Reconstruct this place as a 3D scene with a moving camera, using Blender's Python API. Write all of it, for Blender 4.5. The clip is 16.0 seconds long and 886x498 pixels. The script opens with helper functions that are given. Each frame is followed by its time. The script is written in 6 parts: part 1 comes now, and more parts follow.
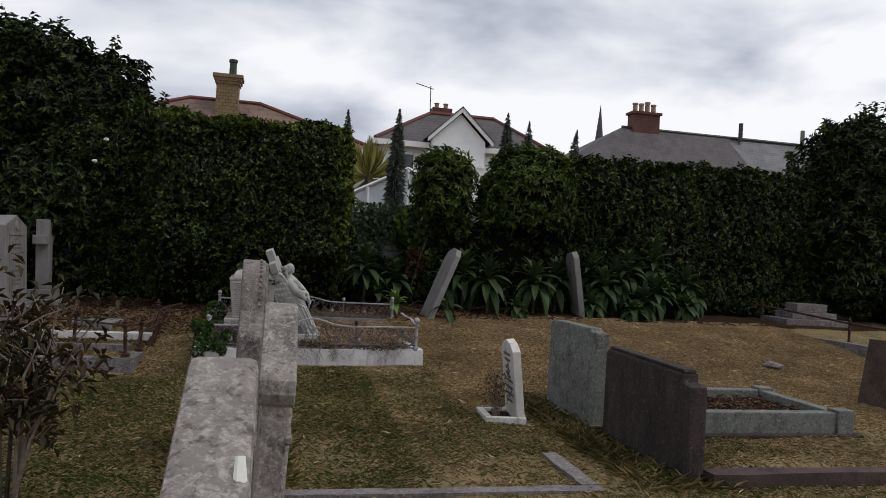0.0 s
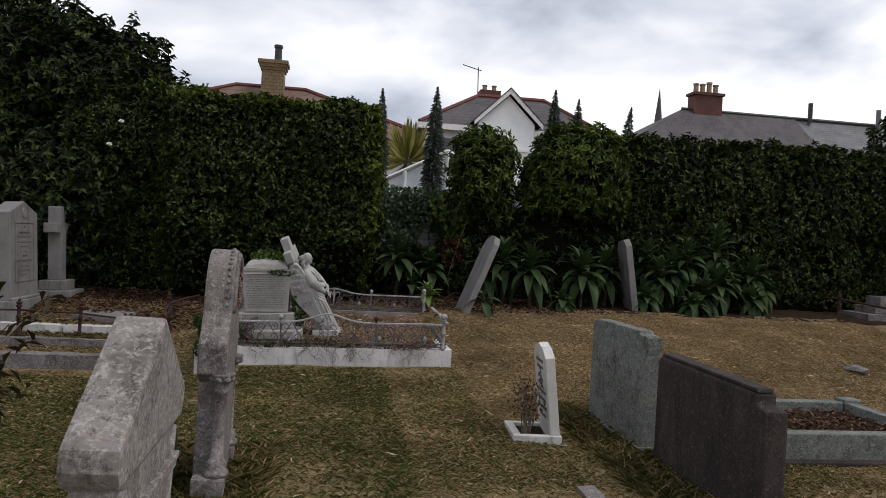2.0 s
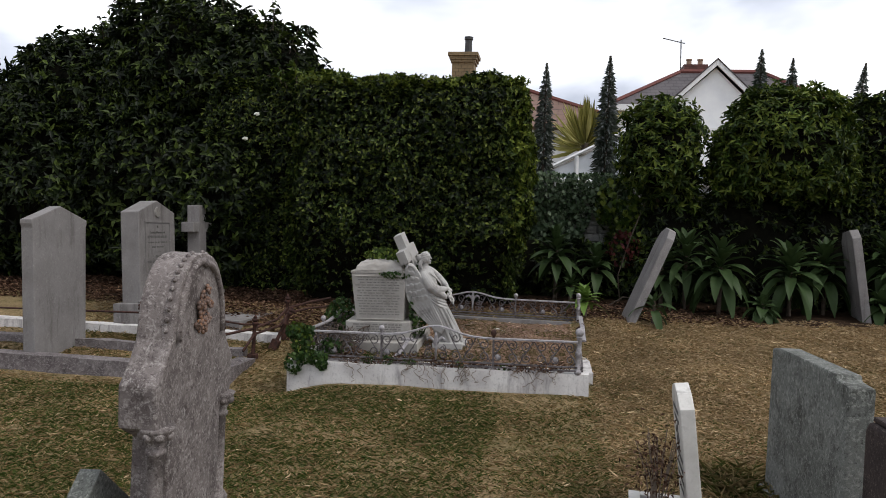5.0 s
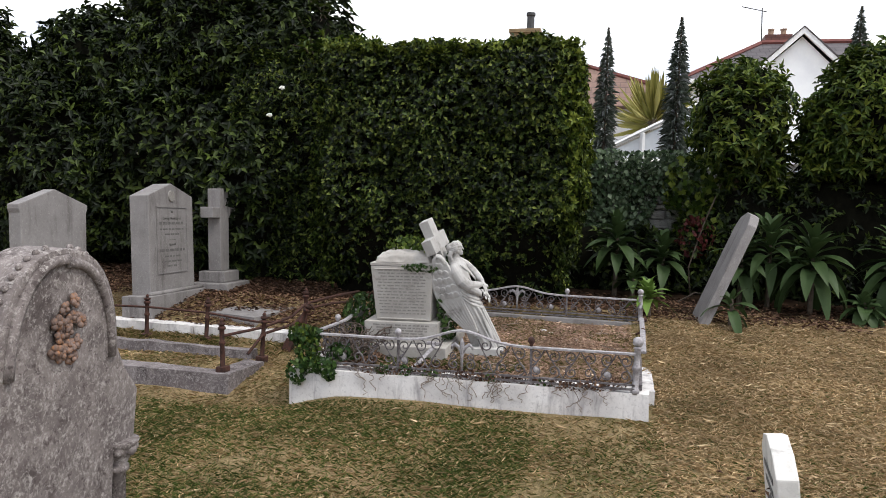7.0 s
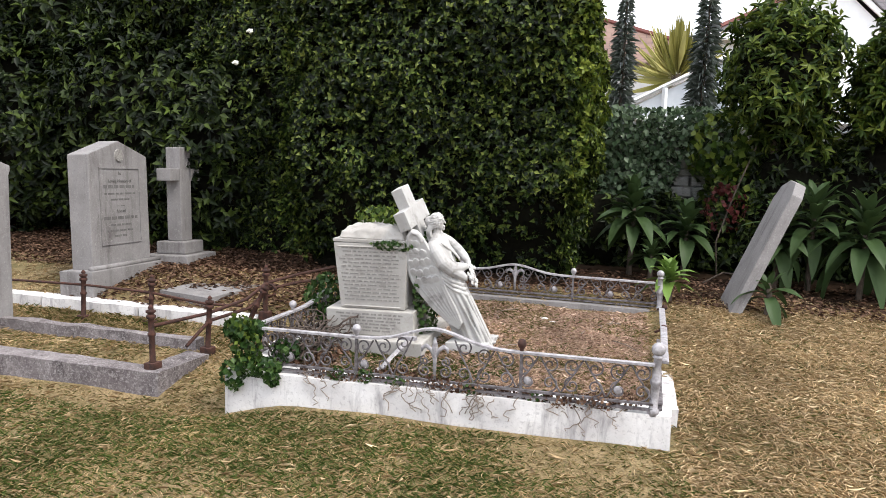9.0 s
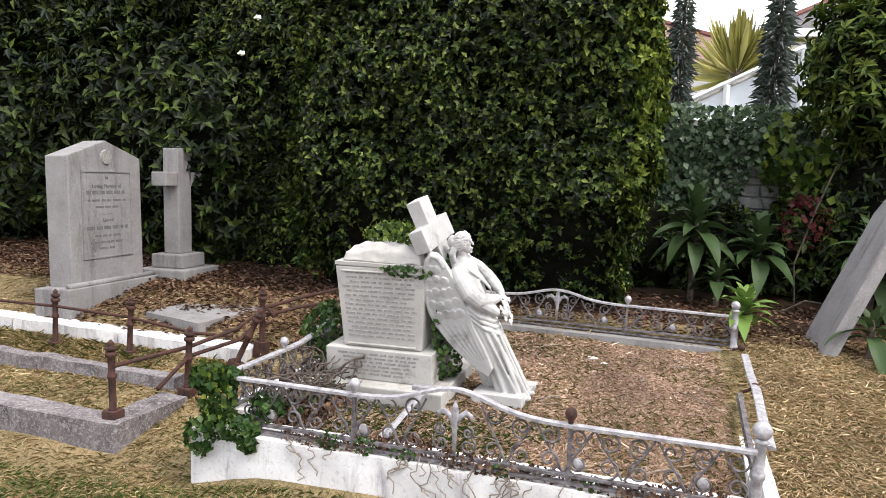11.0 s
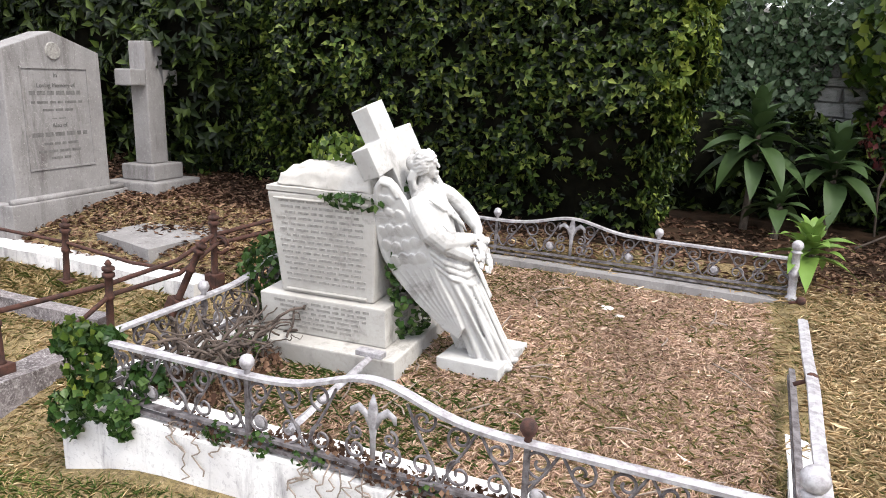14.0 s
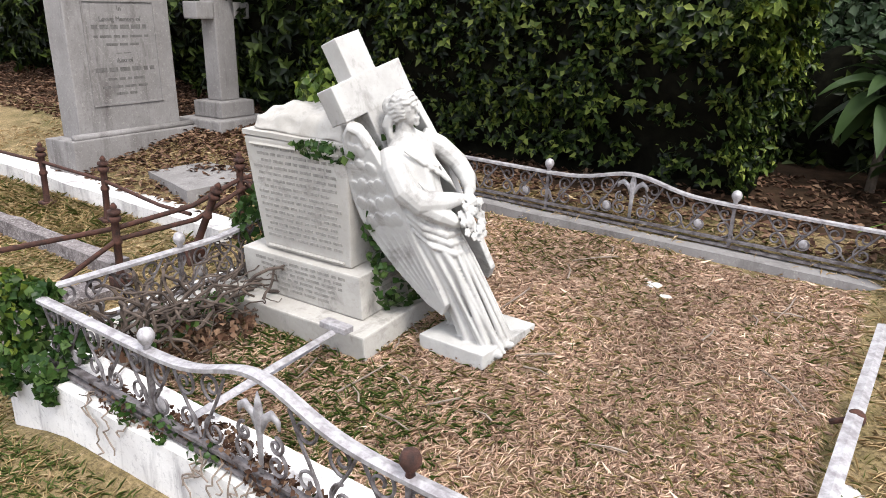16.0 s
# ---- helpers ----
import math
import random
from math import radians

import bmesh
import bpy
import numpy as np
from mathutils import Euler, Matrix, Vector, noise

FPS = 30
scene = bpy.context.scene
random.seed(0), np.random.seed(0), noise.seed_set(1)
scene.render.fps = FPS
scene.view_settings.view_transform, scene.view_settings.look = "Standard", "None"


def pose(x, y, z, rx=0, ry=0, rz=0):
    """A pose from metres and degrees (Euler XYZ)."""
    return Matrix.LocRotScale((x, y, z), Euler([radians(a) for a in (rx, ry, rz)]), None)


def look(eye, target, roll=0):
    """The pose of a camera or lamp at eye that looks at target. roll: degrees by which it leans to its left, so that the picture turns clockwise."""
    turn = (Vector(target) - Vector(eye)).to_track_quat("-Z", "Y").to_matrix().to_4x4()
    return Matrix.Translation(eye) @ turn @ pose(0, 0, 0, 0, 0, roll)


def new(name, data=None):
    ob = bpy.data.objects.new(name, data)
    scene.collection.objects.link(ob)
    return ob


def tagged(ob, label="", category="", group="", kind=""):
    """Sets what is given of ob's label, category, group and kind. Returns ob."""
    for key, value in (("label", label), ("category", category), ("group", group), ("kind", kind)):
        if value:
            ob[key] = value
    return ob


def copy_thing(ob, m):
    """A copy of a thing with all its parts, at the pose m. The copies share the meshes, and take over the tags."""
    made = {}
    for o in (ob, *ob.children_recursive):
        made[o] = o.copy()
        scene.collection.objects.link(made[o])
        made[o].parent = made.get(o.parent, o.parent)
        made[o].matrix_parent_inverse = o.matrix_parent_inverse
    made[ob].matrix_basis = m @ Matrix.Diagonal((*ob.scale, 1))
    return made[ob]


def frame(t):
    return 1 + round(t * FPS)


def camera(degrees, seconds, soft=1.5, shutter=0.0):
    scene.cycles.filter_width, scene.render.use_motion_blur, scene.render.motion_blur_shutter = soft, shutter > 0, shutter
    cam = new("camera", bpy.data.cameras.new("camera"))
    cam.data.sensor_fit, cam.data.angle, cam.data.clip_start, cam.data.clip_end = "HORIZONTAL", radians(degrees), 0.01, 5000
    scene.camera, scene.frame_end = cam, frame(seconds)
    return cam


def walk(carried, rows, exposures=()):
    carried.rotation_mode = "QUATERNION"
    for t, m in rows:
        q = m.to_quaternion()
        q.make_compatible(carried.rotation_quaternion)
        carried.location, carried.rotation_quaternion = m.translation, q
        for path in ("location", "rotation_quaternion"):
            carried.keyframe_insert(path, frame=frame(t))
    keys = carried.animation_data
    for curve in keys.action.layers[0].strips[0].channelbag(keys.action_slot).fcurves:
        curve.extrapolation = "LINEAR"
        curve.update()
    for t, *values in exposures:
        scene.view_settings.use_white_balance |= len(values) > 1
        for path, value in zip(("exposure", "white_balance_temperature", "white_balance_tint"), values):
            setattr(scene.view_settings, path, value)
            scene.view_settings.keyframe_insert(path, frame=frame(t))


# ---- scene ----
cam = camera(62.3, 16.0, soft=0.9)
METRES, EYE, TILT, LEAN, TURN = 8.0, 1.5, 0.0, 0.0, -12.6
ROWS = [
    (0.0, 0.0, 0.0, 0.0, -0.03, 0.63, -3.15),
    (0.5, -0.0022, 0.0334, -0.0005, 0.35, -0.21, -3.25),
    (1.0, 0.0006, 0.0655, 0.0017, 0.61, -0.32, -3.18),
    (1.5, 0.0151, 0.0976, 0.0028, 1.34, -0.45, -3.32),
    (2.0, 0.0322, 0.1193, 0.0021, 4.3, -0.52, -3.07),
    (2.5, 0.047, 0.1513, -0.0043, 6.15, -0.89, -2.93),
    (3.0, 0.0612, 0.1751, -0.0005, 8.56, -1.0, -2.76),
    (3.5, 0.0852, 0.2067, 0.0019, 12.95, -1.11, -2.46),
    (4.0, 0.0932, 0.2424, 0.0023, 17.57, -1.18, -2.06),
    (4.5, 0.0919, 0.2836, 0.0062, 19.54, -1.32, -2.1),
    (5.0, 0.1002, 0.321, 0.0067, 21.01, -1.68, -2.21),
    (7.5, 0.0763, 0.4935, 0.0074, 26.91, -4.08, -2.27),
    (8.0, 0.0668, 0.5301, 0.0108, 27.13, -5.99, -2.48),
    (8.5, 0.0619, 0.5612, 0.0115, 27.26, -6.02, -2.53),
    (11.0, 0.0001, 0.7045, 0.0154, 30.22, -5.92, -3.05),
    (11.5, -0.0045, 0.7193, 0.0184, 31.83, -5.83, -2.83),
    (12.0, -0.02, 0.7378, 0.0207, 32.48, -5.84, -2.9),
    (12.5, -0.0277, 0.7538, 0.0186, 32.63, -6.71, -2.94),
    (13.0, -0.0211, 0.7767, 0.0175, 33.19, -9.8, -3.13),
    (13.5, -0.013, 0.8007, 0.0179, 34.54, -12.64, -3.06),
    (14.0, -0.0161, 0.8379, 0.0167, 34.98, -13.77, -3.22),
    (14.5, -0.0169, 0.8643, 0.0164, 35.03, -14.31, -3.17),
    (15.0, -0.0031, 0.8878, 0.0183, 38.53, -14.37, -2.87),
    (15.5, 0.0076, 0.9082, 0.016, 44.96, -15.44, -2.35),
    (16.0, 0.0044, 0.9358, 0.0155, 46.82, -19.1, -2.48),
]
EXPOSURES = [(0.0, -0.4), (2.5, -0.17), (3.5, -0.05), (5.0, 0.1), (7.5, 0.85), (8.0, 0.9), (8.5, 1.26), (11.0, 1.53), (12.5, 1.53), (14.0, 1.68), (15.0, 1.63), (16.0, 1.51)]
walk(cam, [(t, pose(0, 0, EYE, TILT, LEAN, TURN) @ pose(METRES * x, METRES * y, METRES * z, 90 + pitch, roll, yaw)) for t, x, y, z, yaw, pitch, roll in ROWS], exposures=EXPOSURES)

# ---- world, sun ----
SUN_EL, SUN_ROT = 56.0, 114.0
world = bpy.data.worlds.new("overcast_sky")
scene.world = world
world.use_nodes = True
wn, wl = world.node_tree.nodes, world.node_tree.links
wn.clear()
w_out = wn.new("ShaderNodeOutputWorld")
w_bg = wn.new("ShaderNodeBackground")
w_sky = wn.new("ShaderNodeTexSky")
w_sky.sky_type = "NISHITA"
w_sky.sun_disc = False
w_sky.sun_elevation, w_sky.sun_rotation = radians(SUN_EL), radians(SUN_ROT)
w_scale = wn.new("ShaderNodeVectorMath")
w_scale.operation = "SCALE"
w_scale.inputs[3].default_value = 0.10
wl.new(w_sky.outputs[0], w_scale.inputs[0])
w_co = wn.new("ShaderNodeTexCoord")
w_map = wn.new("ShaderNodeMapping")
w_map.inputs["Scale"].default_value = (1.0, 1.0, 2.6)
w_map.inputs["Location"].default_value = (3.1, 0.4, 0.0)
wl.new(w_co.outputs["Generated"], w_map.inputs[0])
w_n = wn.new("ShaderNodeTexNoise")
w_n.inputs["Scale"].default_value = 2.8
w_n.inputs["Detail"].default_value = 5.0
w_n.inputs["Roughness"].default_value = 0.48
w_n.inputs["Distortion"].default_value = 0.25
wl.new(w_map.outputs[0], w_n.inputs["Vector"])
w_ramp = wn.new("ShaderNodeValToRGB")
w_ramp.color_ramp.elements[0].position, w_ramp.color_ramp.elements[0].color = 0.36, (0.44, 0.48, 0.58, 1)
w_ramp.color_ramp.elements[1].position, w_ramp.color_ramp.elements[1].color = 0.60, (1.26, 1.26, 1.30, 1)
e = w_ramp.color_ramp.elements.new(0.475)
e.color = (0.80, 0.84, 0.95, 1)
wl.new(w_n.outputs[0], w_ramp.inputs[0])
w_mix = wn.new("ShaderNodeMix")
w_mix.data_type = "RGBA"
w_mix.inputs[0].default_value = 0.93
wl.new(w_scale.outputs[0], w_mix.inputs[6])
wl.new(w_ramp.outputs[0], w_mix.inputs[7])
wl.new(w_mix.outputs[2], w_bg.inputs[0])
w_bg.inputs[1].default_value = 1.05
wl.new(w_bg.outputs[0], w_out.inputs[0])

sun = new("sun", bpy.data.lights.new("sun", "SUN"))
sun.data.energy, sun.data.angle, sun.data.color = 1.5, radians(18), (1.0, 0.96, 0.9)
sun.matrix_world = look((0, 0, 30), (-30 * 0.62, 30 * 0.28, 0))

# ---- helpers of this scene ----
def interp(v, pts):
    return float(np.interp(v, [p[0] for p in pts], [p[1] for p in pts]))


PROFILE = ((-400, 0.06), (0, 0.08), (5, 0.10), (7, 0.13), (8.2, 0.17), (9, 0.31), (9.9, 0.44), (11, 0.57), (12.5, 0.64), (400, 0.65))


LEFT_PROFILE = ((-400, 0.04), (7, 0.05), (8.5, 0.03), (8.8, 0.10), (9.3, 0.17), (9.9, 0.24), (10.2, 0.37), (11, 0.50), (12.5, 0.64), (400, 0.65))


SWELL_X = ((-0.3, 0.0), (0.7, 0.018), (1.7, 0.042), (2.4, 0.035), (3.6, 0.0))
SWELL_Y = ((6.9, 0.0), (7.6, 0.35), (8.2, 1.0), (8.7, 1.0), (9.4, 0.0))

SUNK_X = ((-0.85, 0.0), (-0.65, 0.05), (1.5, 0.05), (1.7, 0.0))
SUNK_Y = ((9.9, 0.0), (10.5, 1.0), (10.74, 1.0), (10.9, 0.0))


def ground_z(x, y):
    left = min(1.0, max(0.0, (-0.3 - x) / 1.0))
    left = left * left * (3 - 2 * left)
    z = interp(y, PROFILE) * (1 - left) + interp(y, LEFT_PROFILE) * left
    z += interp(x, SWELL_X) * interp(y, SWELL_Y) - interp(x, SUNK_X) * interp(y, SUNK_Y)
    if -10 < x < 15 and -4 < y < 15:
        z += 0.016 * noise.noise(Vector((x * 2.1, y * 2.1, 0))) + 0.018 * noise.noise(Vector((x * 0.7, y * 0.7, 3)))
    return z


def smooth_step(v):
    v = min(1.0, max(0.0, v))
    return v * v * (3 - 2 * v)


# ---- materials ----
def node_mat(name):
    m = bpy.data.materials.new(name)
    m.use_nodes = True
    nt = m.node_tree
    return m, nt.nodes, nt.links, nt.nodes["Principled BSDF"]


def noise_node(n, l, co, scale, detail=4.0, rough=0.55, distort=0.0):
    t = n.new("ShaderNodeTexNoise")
    t.inputs["Scale"].default_value = scale
    t.inputs["Detail"].default_value = detail
    t.inputs["Roughness"].default_value = rough
    t.inputs["Distortion"].default_value = distort
    l.new(co, t.inputs["Vector"])
    return t.outputs[0]


def ramp_node(n, l, fac, stops):
    r = n.new("ShaderNodeValToRGB")
    r.color_ramp.elements.remove(r.color_ramp.elements[1])
    for i, (p, c) in enumerate(stops):
        e = r.color_ramp.elements[0] if i == 0 else r.color_ramp.elements.new(p)
        e.position = p
        e.color = (c, c, c, 1) if isinstance(c, float) else (*c, 1)
    l.new(fac, r.inputs[0])
    return r.outputs[0]


def mix_node(n, l, fac, a, b, blend="MIX"):
    x = n.new("ShaderNodeMix")
    x.data_type, x.blend_type = "RGBA", blend
    for sock, v in ((x.inputs[0], fac), (x.inputs[6], a), (x.inputs[7], b)):
        if isinstance(v, (int, float)):
            sock.default_value = v
        elif isinstance(v, tuple):
            sock.default_value = (*v, 1)
        else:
            l.new(v, sock)
    return x.outputs[2]


def bump_node(n, l, height, strength, distance):
    b = n.new("ShaderNodeBump")
    b.inputs["Strength"].default_value = strength
    b.inputs["Distance"].default_value = distance
    l.new(height, b.inputs["Height"])
    return b.outputs[0]


def stone_mat(name, light, dark, stain, stain_amount=0.45, lichen=None, lichen_amount=0.0, rough=0.85, grain=60.0, streak=0.0, pits=0.8, patches=None):
    """Weathered stone: two scales of mottling, dark stains, pale or coloured lichen blotches, fine relief."""
    m, n, l, b = node_mat(name)
    co = n.new("ShaderNodeTexCoord").outputs["Object"]
    big = noise_node(n, l, co, 3.5, 6.0, 0.62)
    fine = noise_node(n, l, co, grain, 4.0, 0.7)
    col = mix_node(n, l, ramp_node(n, l, big, [(0.32, 0.0), (0.68, 1.0)]), dark, light)
    col = mix_node(n, l, ramp_node(n, l, fine, [(0.3, 0.35), (0.7, 0.0)]), col, dark)
    mp = n.new("ShaderNodeMapping")
    mp.inputs["Scale"].default_value = (9, 9, 1.6) if streak else (7, 7, 7)
    mp.inputs["Location"].default_value = (2.3, 5.1, 0.7)
    l.new(co, mp.inputs[0])
    st = noise_node(n, l, mp.outputs[0], 1.0, 7.0, 0.68, 0.4)
    col = mix_node(n, l, ramp_node(n, l, st, [(0.62 - 0.3 * stain_amount, 0.0), (0.78 - 0.2 * stain_amount, 0.85)]), col, stain)
    if lichen:
        li = noise_node(n, l, co, 34.0, 7.0, 0.74, 0.9)
        sp = noise_node(n, l, co, 95.0, 4.0, 0.7, 0.5)
        crust = mix_node(n, l, 0.45, li, sp)
        col = mix_node(n, l, ramp_node(n, l, crust, [(0.55 - 0.16 * lichen_amount, 0.0), (0.67 - 0.16 * lichen_amount, 0.8)]), col, lichen)
    if patches:
        pa = noise_node(n, l, co, 6.5, 8.0, 0.72, 0.6)
        col = mix_node(n, l, ramp_node(n, l, pa, [(0.60, 0.0), (0.70, 0.85)]), col, patches)
    pit = noise_node(n, l, co, 48.0, 6.0, 0.75, 0.3)
    col = mix_node(n, l, ramp_node(n, l, pit, [(0.36, pits), (0.46, 0.0)]), col, stain)
    l.new(col, b.inputs["Base Color"])
    b.inputs["Roughness"].default_value = rough
    b.inputs["Specular IOR Level"].default_value = 0.25
    h = mix_node(n, l, 0.5, fine, st)
    l.new(bump_node(n, l, mix_node(n, l, 0.4, h, pit), 0.6, 0.002 + 0.0075 * pits), b.inputs["Normal"])
    return m


def leaf_mat(name, stops, rough=0.42, coat=0.0, translucent=0.15):
    """Leaves, each island its own tint; a little light passes through them."""
    m, n, l, b = node_mat(name)
    geo = n.new("ShaderNodeNewGeometry")
    col = ramp_node(n, l, geo.outputs["Random Per Island"], stops)
    co = n.new("ShaderNodeTexCoord").outputs["Object"]
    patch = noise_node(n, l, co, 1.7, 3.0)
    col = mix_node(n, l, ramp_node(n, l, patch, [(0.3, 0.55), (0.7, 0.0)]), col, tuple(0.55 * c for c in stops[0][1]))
    l.new(col, b.inputs["Base Color"])
    b.inputs["Roughness"].default_value = rough
    b.inputs["Specular IOR Level"].default_value = 0.15
    b.inputs["Coat Weight"].default_value = coat
    tr = n.new("ShaderNodeBsdfTranslucent")
    l.new(col, tr.inputs[0])
    mx = n.new("ShaderNodeMixShader")
    mx.inputs[0].default_value = translucent
    out = n["Material Output"]
    l.new(b.outputs[0], mx.inputs[1])
    l.new(tr.outputs[0], mx.inputs[2])
    l.new(mx.outputs[0], out.inputs["Surface"])
    return m


def plain_mat(name, a, c, scale=8.0, rough=0.7, metal=0.0, relief=0.25):
    """Two tones broken up by noise, with slight relief."""
    m, n, l, b = node_mat(name)
    co = n.new("ShaderNodeTexCoord").outputs["Object"]
    f = noise_node(n, l, co, scale, 5.0, 0.65)
    col = mix_node(n, l, ramp_node(n, l, f, [(0.35, 0.0), (0.65, 1.0)]), a, c)
    l.new(col, b.inputs["Base Color"])
    b.inputs["Roughness"].default_value = rough
    b.inputs["Metallic"].default_value = metal
    b.inputs["Specular IOR Level"].default_value = 0.04 if rough > 0.95 else 0.4
    g = noise_node(n, l, co, scale * 9, 4.0, 0.6)
    l.new(bump_node(n, l, g, relief, 0.004), b.inputs["Normal"])
    return m


def ground_mat():
    m, n, l, b = node_mat("mown_dry_grass")
    co = n.new("ShaderNodeTexCoord").outputs["Object"]
    big = noise_node(n, l, co, 0.9, 5.0, 0.6)
    mid = noise_node(n, l, co, 7.0, 6.0, 0.65)
    fine = noise_node(n, l, co, 70.0, 5.0, 0.75)
    mp = n.new("ShaderNodeMapping")
    mp.inputs["Scale"].default_value = (26, 90, 40)
    mp.inputs["Rotation"].default_value = (0, 0, 0.5)
    l.new(co, mp.inputs[0])
    strand = noise_node(n, l, mp.outputs[0], 1.0, 4.0, 0.7, 1.2)
    col = mix_node(n, l, ramp_node(n, l, big, [(0.4, 0.0), (0.62, 1.0)]), (0.115, 0.098, 0.037), (0.26, 0.185, 0.095))
    col = mix_node(n, l, ramp_node(n, l, mid, [(0.4, 0.0), (0.66, 0.75)]), col, (0.35, 0.255, 0.135))
    col = mix_node(n, l, ramp_node(n, l, fine, [(0.36, 0.75), (0.56, 0.0)]), col, (0.040, 0.028, 0.017))
    col = mix_node(n, l, ramp_node(n, l, strand, [(0.55, 0.0), (0.68, 0.6)]), col, (0.46, 0.34, 0.21))
    l.new(col, b.inputs["Base Color"])
    b.inputs["Roughness"].default_value = 0.95
    b.inputs["Specular IOR Level"].default_value = 0.15
    h = mix_node(n, l, 0.5, fine, strand)
    l.new(bump_node(n, l, h, 0.9, 0.02), b.inputs["Normal"])
    return m


def roof_mat(name, a, c, pitch=0.25):
    m, n, l, b = node_mat(name)
    co = n.new("ShaderNodeTexCoord").outputs["Object"]
    br = n.new("ShaderNodeTexBrick")
    br.inputs["Scale"].default_value = 1.0
    br.inputs["Brick Width"].default_value = pitch
    br.inputs["Row Height"].default_value = pitch * 0.6
    br.inputs["Mortar Size"].default_value = 0.012
    br.inputs["Color1"].default_value = (*a, 1)
    br.inputs["Color2"].default_value = (*c, 1)
    br.inputs["Mortar"].default_value = (*(0.4 * v for v in a), 1)
    mp = n.new("ShaderNodeMapping")
    mp.inputs["Rotation"].default_value = (radians(90), 0, 0)
    l.new(co, mp.inputs[0])
    l.new(mp.outputs[0], br.inputs["Vector"])
    patch = noise_node(n, l, co, 1.3, 5.0, 0.7)
    col = mix_node(n, l, ramp_node(n, l, patch, [(0.4, 0.0), (0.7, 0.6)]), br.outputs[0], tuple(1.5 * v for v in c))
    l.new(col, b.inputs["Base Color"])
    b.inputs["Roughness"].default_value = 0.75
    return m


GROUND = ground_mat()
WHITE_STONE = stone_mat("weathered_white_marble", (0.686, 0.669, 0.634), (0.484, 0.466, 0.431), (0.176, 0.167, 0.150), 0.18, rough=0.7, pits=0.15)
STATUE_STONE = stone_mat("statue_marble", (0.50, 0.49, 0.47), (0.32, 0.307, 0.29), (0.12, 0.11, 0.10), 0.32, rough=0.65, grain=40.0, pits=0.1)
TOMB_STONE = stone_mat("tomb_marble", (0.433, 0.412, 0.380), (0.288, 0.269, 0.243), (0.144, 0.131, 0.118), 0.25, rough=0.75, pits=0.15)
KERB_WHITE = stone_mat("streaked_white_kerb", (0.72, 0.70, 0.675), (0.52, 0.495, 0.482), (0.134, 0.118, 0.127), 0.36, rough=0.75, streak=1.0, pits=0.35)
KERB_GREY = stone_mat("stained_grey_kerb", (0.215, 0.19, 0.188), (0.10, 0.083, 0.083), (0.042, 0.033, 0.033), 0.5, (0.36, 0.335, 0.325), 0.36, pits=0.6)
LIMESTONE = stone_mat("pale_headstone", (0.245, 0.232, 0.226), (0.165, 0.153, 0.148), (0.085, 0.074, 0.070), 0.34, (0.33, 0.315, 0.295), 0.10, grain=90.0, streak=1.0, pits=0.3)
LICHEN_STONE = stone_mat("lichen_headstone", (0.27, 0.24, 0.225), (0.17, 0.148, 0.14), (0.065, 0.052, 0.048), 0.42, (0.42, 0.395, 0.36), 0.42)
RUSTY_LICHEN = stone_mat("rust_lichened_headstone", (0.27, 0.24, 0.225), (0.17, 0.148, 0.14), (0.065, 0.052, 0.048), 0.42, (0.42, 0.395, 0.36), 0.42, patches=(0.20, 0.085, 0.035))
ARCH_STONE = stone_mat("mottled_arch_headstone", (0.25, 0.218, 0.206), (0.13, 0.110, 0.104), (0.05, 0.038, 0.036), 0.55, (0.40, 0.37, 0.345), 0.34)
ORANGE_STONE = stone_mat("orange_lichen_headstone", (0.27, 0.20, 0.17), (0.14, 0.095, 0.08), (0.05, 0.035, 0.03), 0.5, (0.33, 0.15, 0.06), 0.35)
GREY_STONE = stone_mat("grey_granular_headstone", (0.19, 0.195, 0.18), (0.10, 0.105, 0.095), (0.035, 0.035, 0.03), 0.45, (0.30, 0.31, 0.28), 0.35, grain=130.0)
DARK_STONE = stone_mat("blackened_headstone", (0.062, 0.047, 0.042), (0.027, 0.020, 0.019), (0.011, 0.009, 0.008), 0.5, (0.15, 0.12, 0.108), 0.16, streak=1.0)
BROWN_STONE = stone_mat("brown_dark_stone", (0.10, 0.065, 0.055), (0.055, 0.037, 0.032), (0.02, 0.015, 0.014), 0.4)
WALL_STONE = stone_mat("garden_wall_stone", (0.33, 0.33, 0.31), (0.20, 0.20, 0.19), (0.08, 0.08, 0.07), 0.3)
INK = plain_mat("faded_lettering", (0.075, 0.070, 0.066), (0.14, 0.133, 0.126), 40.0, 0.9)
CARVED = plain_mat("worn_carved_lettering", (0.15, 0.14, 0.127), (0.28, 0.262, 0.24), 60.0, 0.9)
# Rust tones, with the shade under the top rail put into the colour.
IRON_DARK = plain_mat("rusty_shaded_iron", (0.180, 0.165, 0.169), (0.045, 0.034, 0.034), 30.0, 0.6, 0.2)
IRON_PAINT = plain_mat("flaking_silver_paint_iron", (0.40, 0.385, 0.39), (0.20, 0.182, 0.188), 34.0, 0.55, 0.25)
RUST = plain_mat("rusty_iron", (0.075, 0.030, 0.020), (0.022, 0.012, 0.010), 30.0, 0.9, 0.1, 0.6)
BARK = plain_mat("bark", (0.10, 0.075, 0.055), (0.045, 0.034, 0.026), 20.0, 0.9, 0.0, 0.8)
DRY_TWIG = plain_mat("dry_twig", (0.26, 0.21, 0.17), (0.13, 0.10, 0.08), 20.0, 0.9)
OLD_VINE = plain_mat("old_vine", (0.095, 0.070, 0.055), (0.030, 0.021, 0.017), 24.0, 0.9)
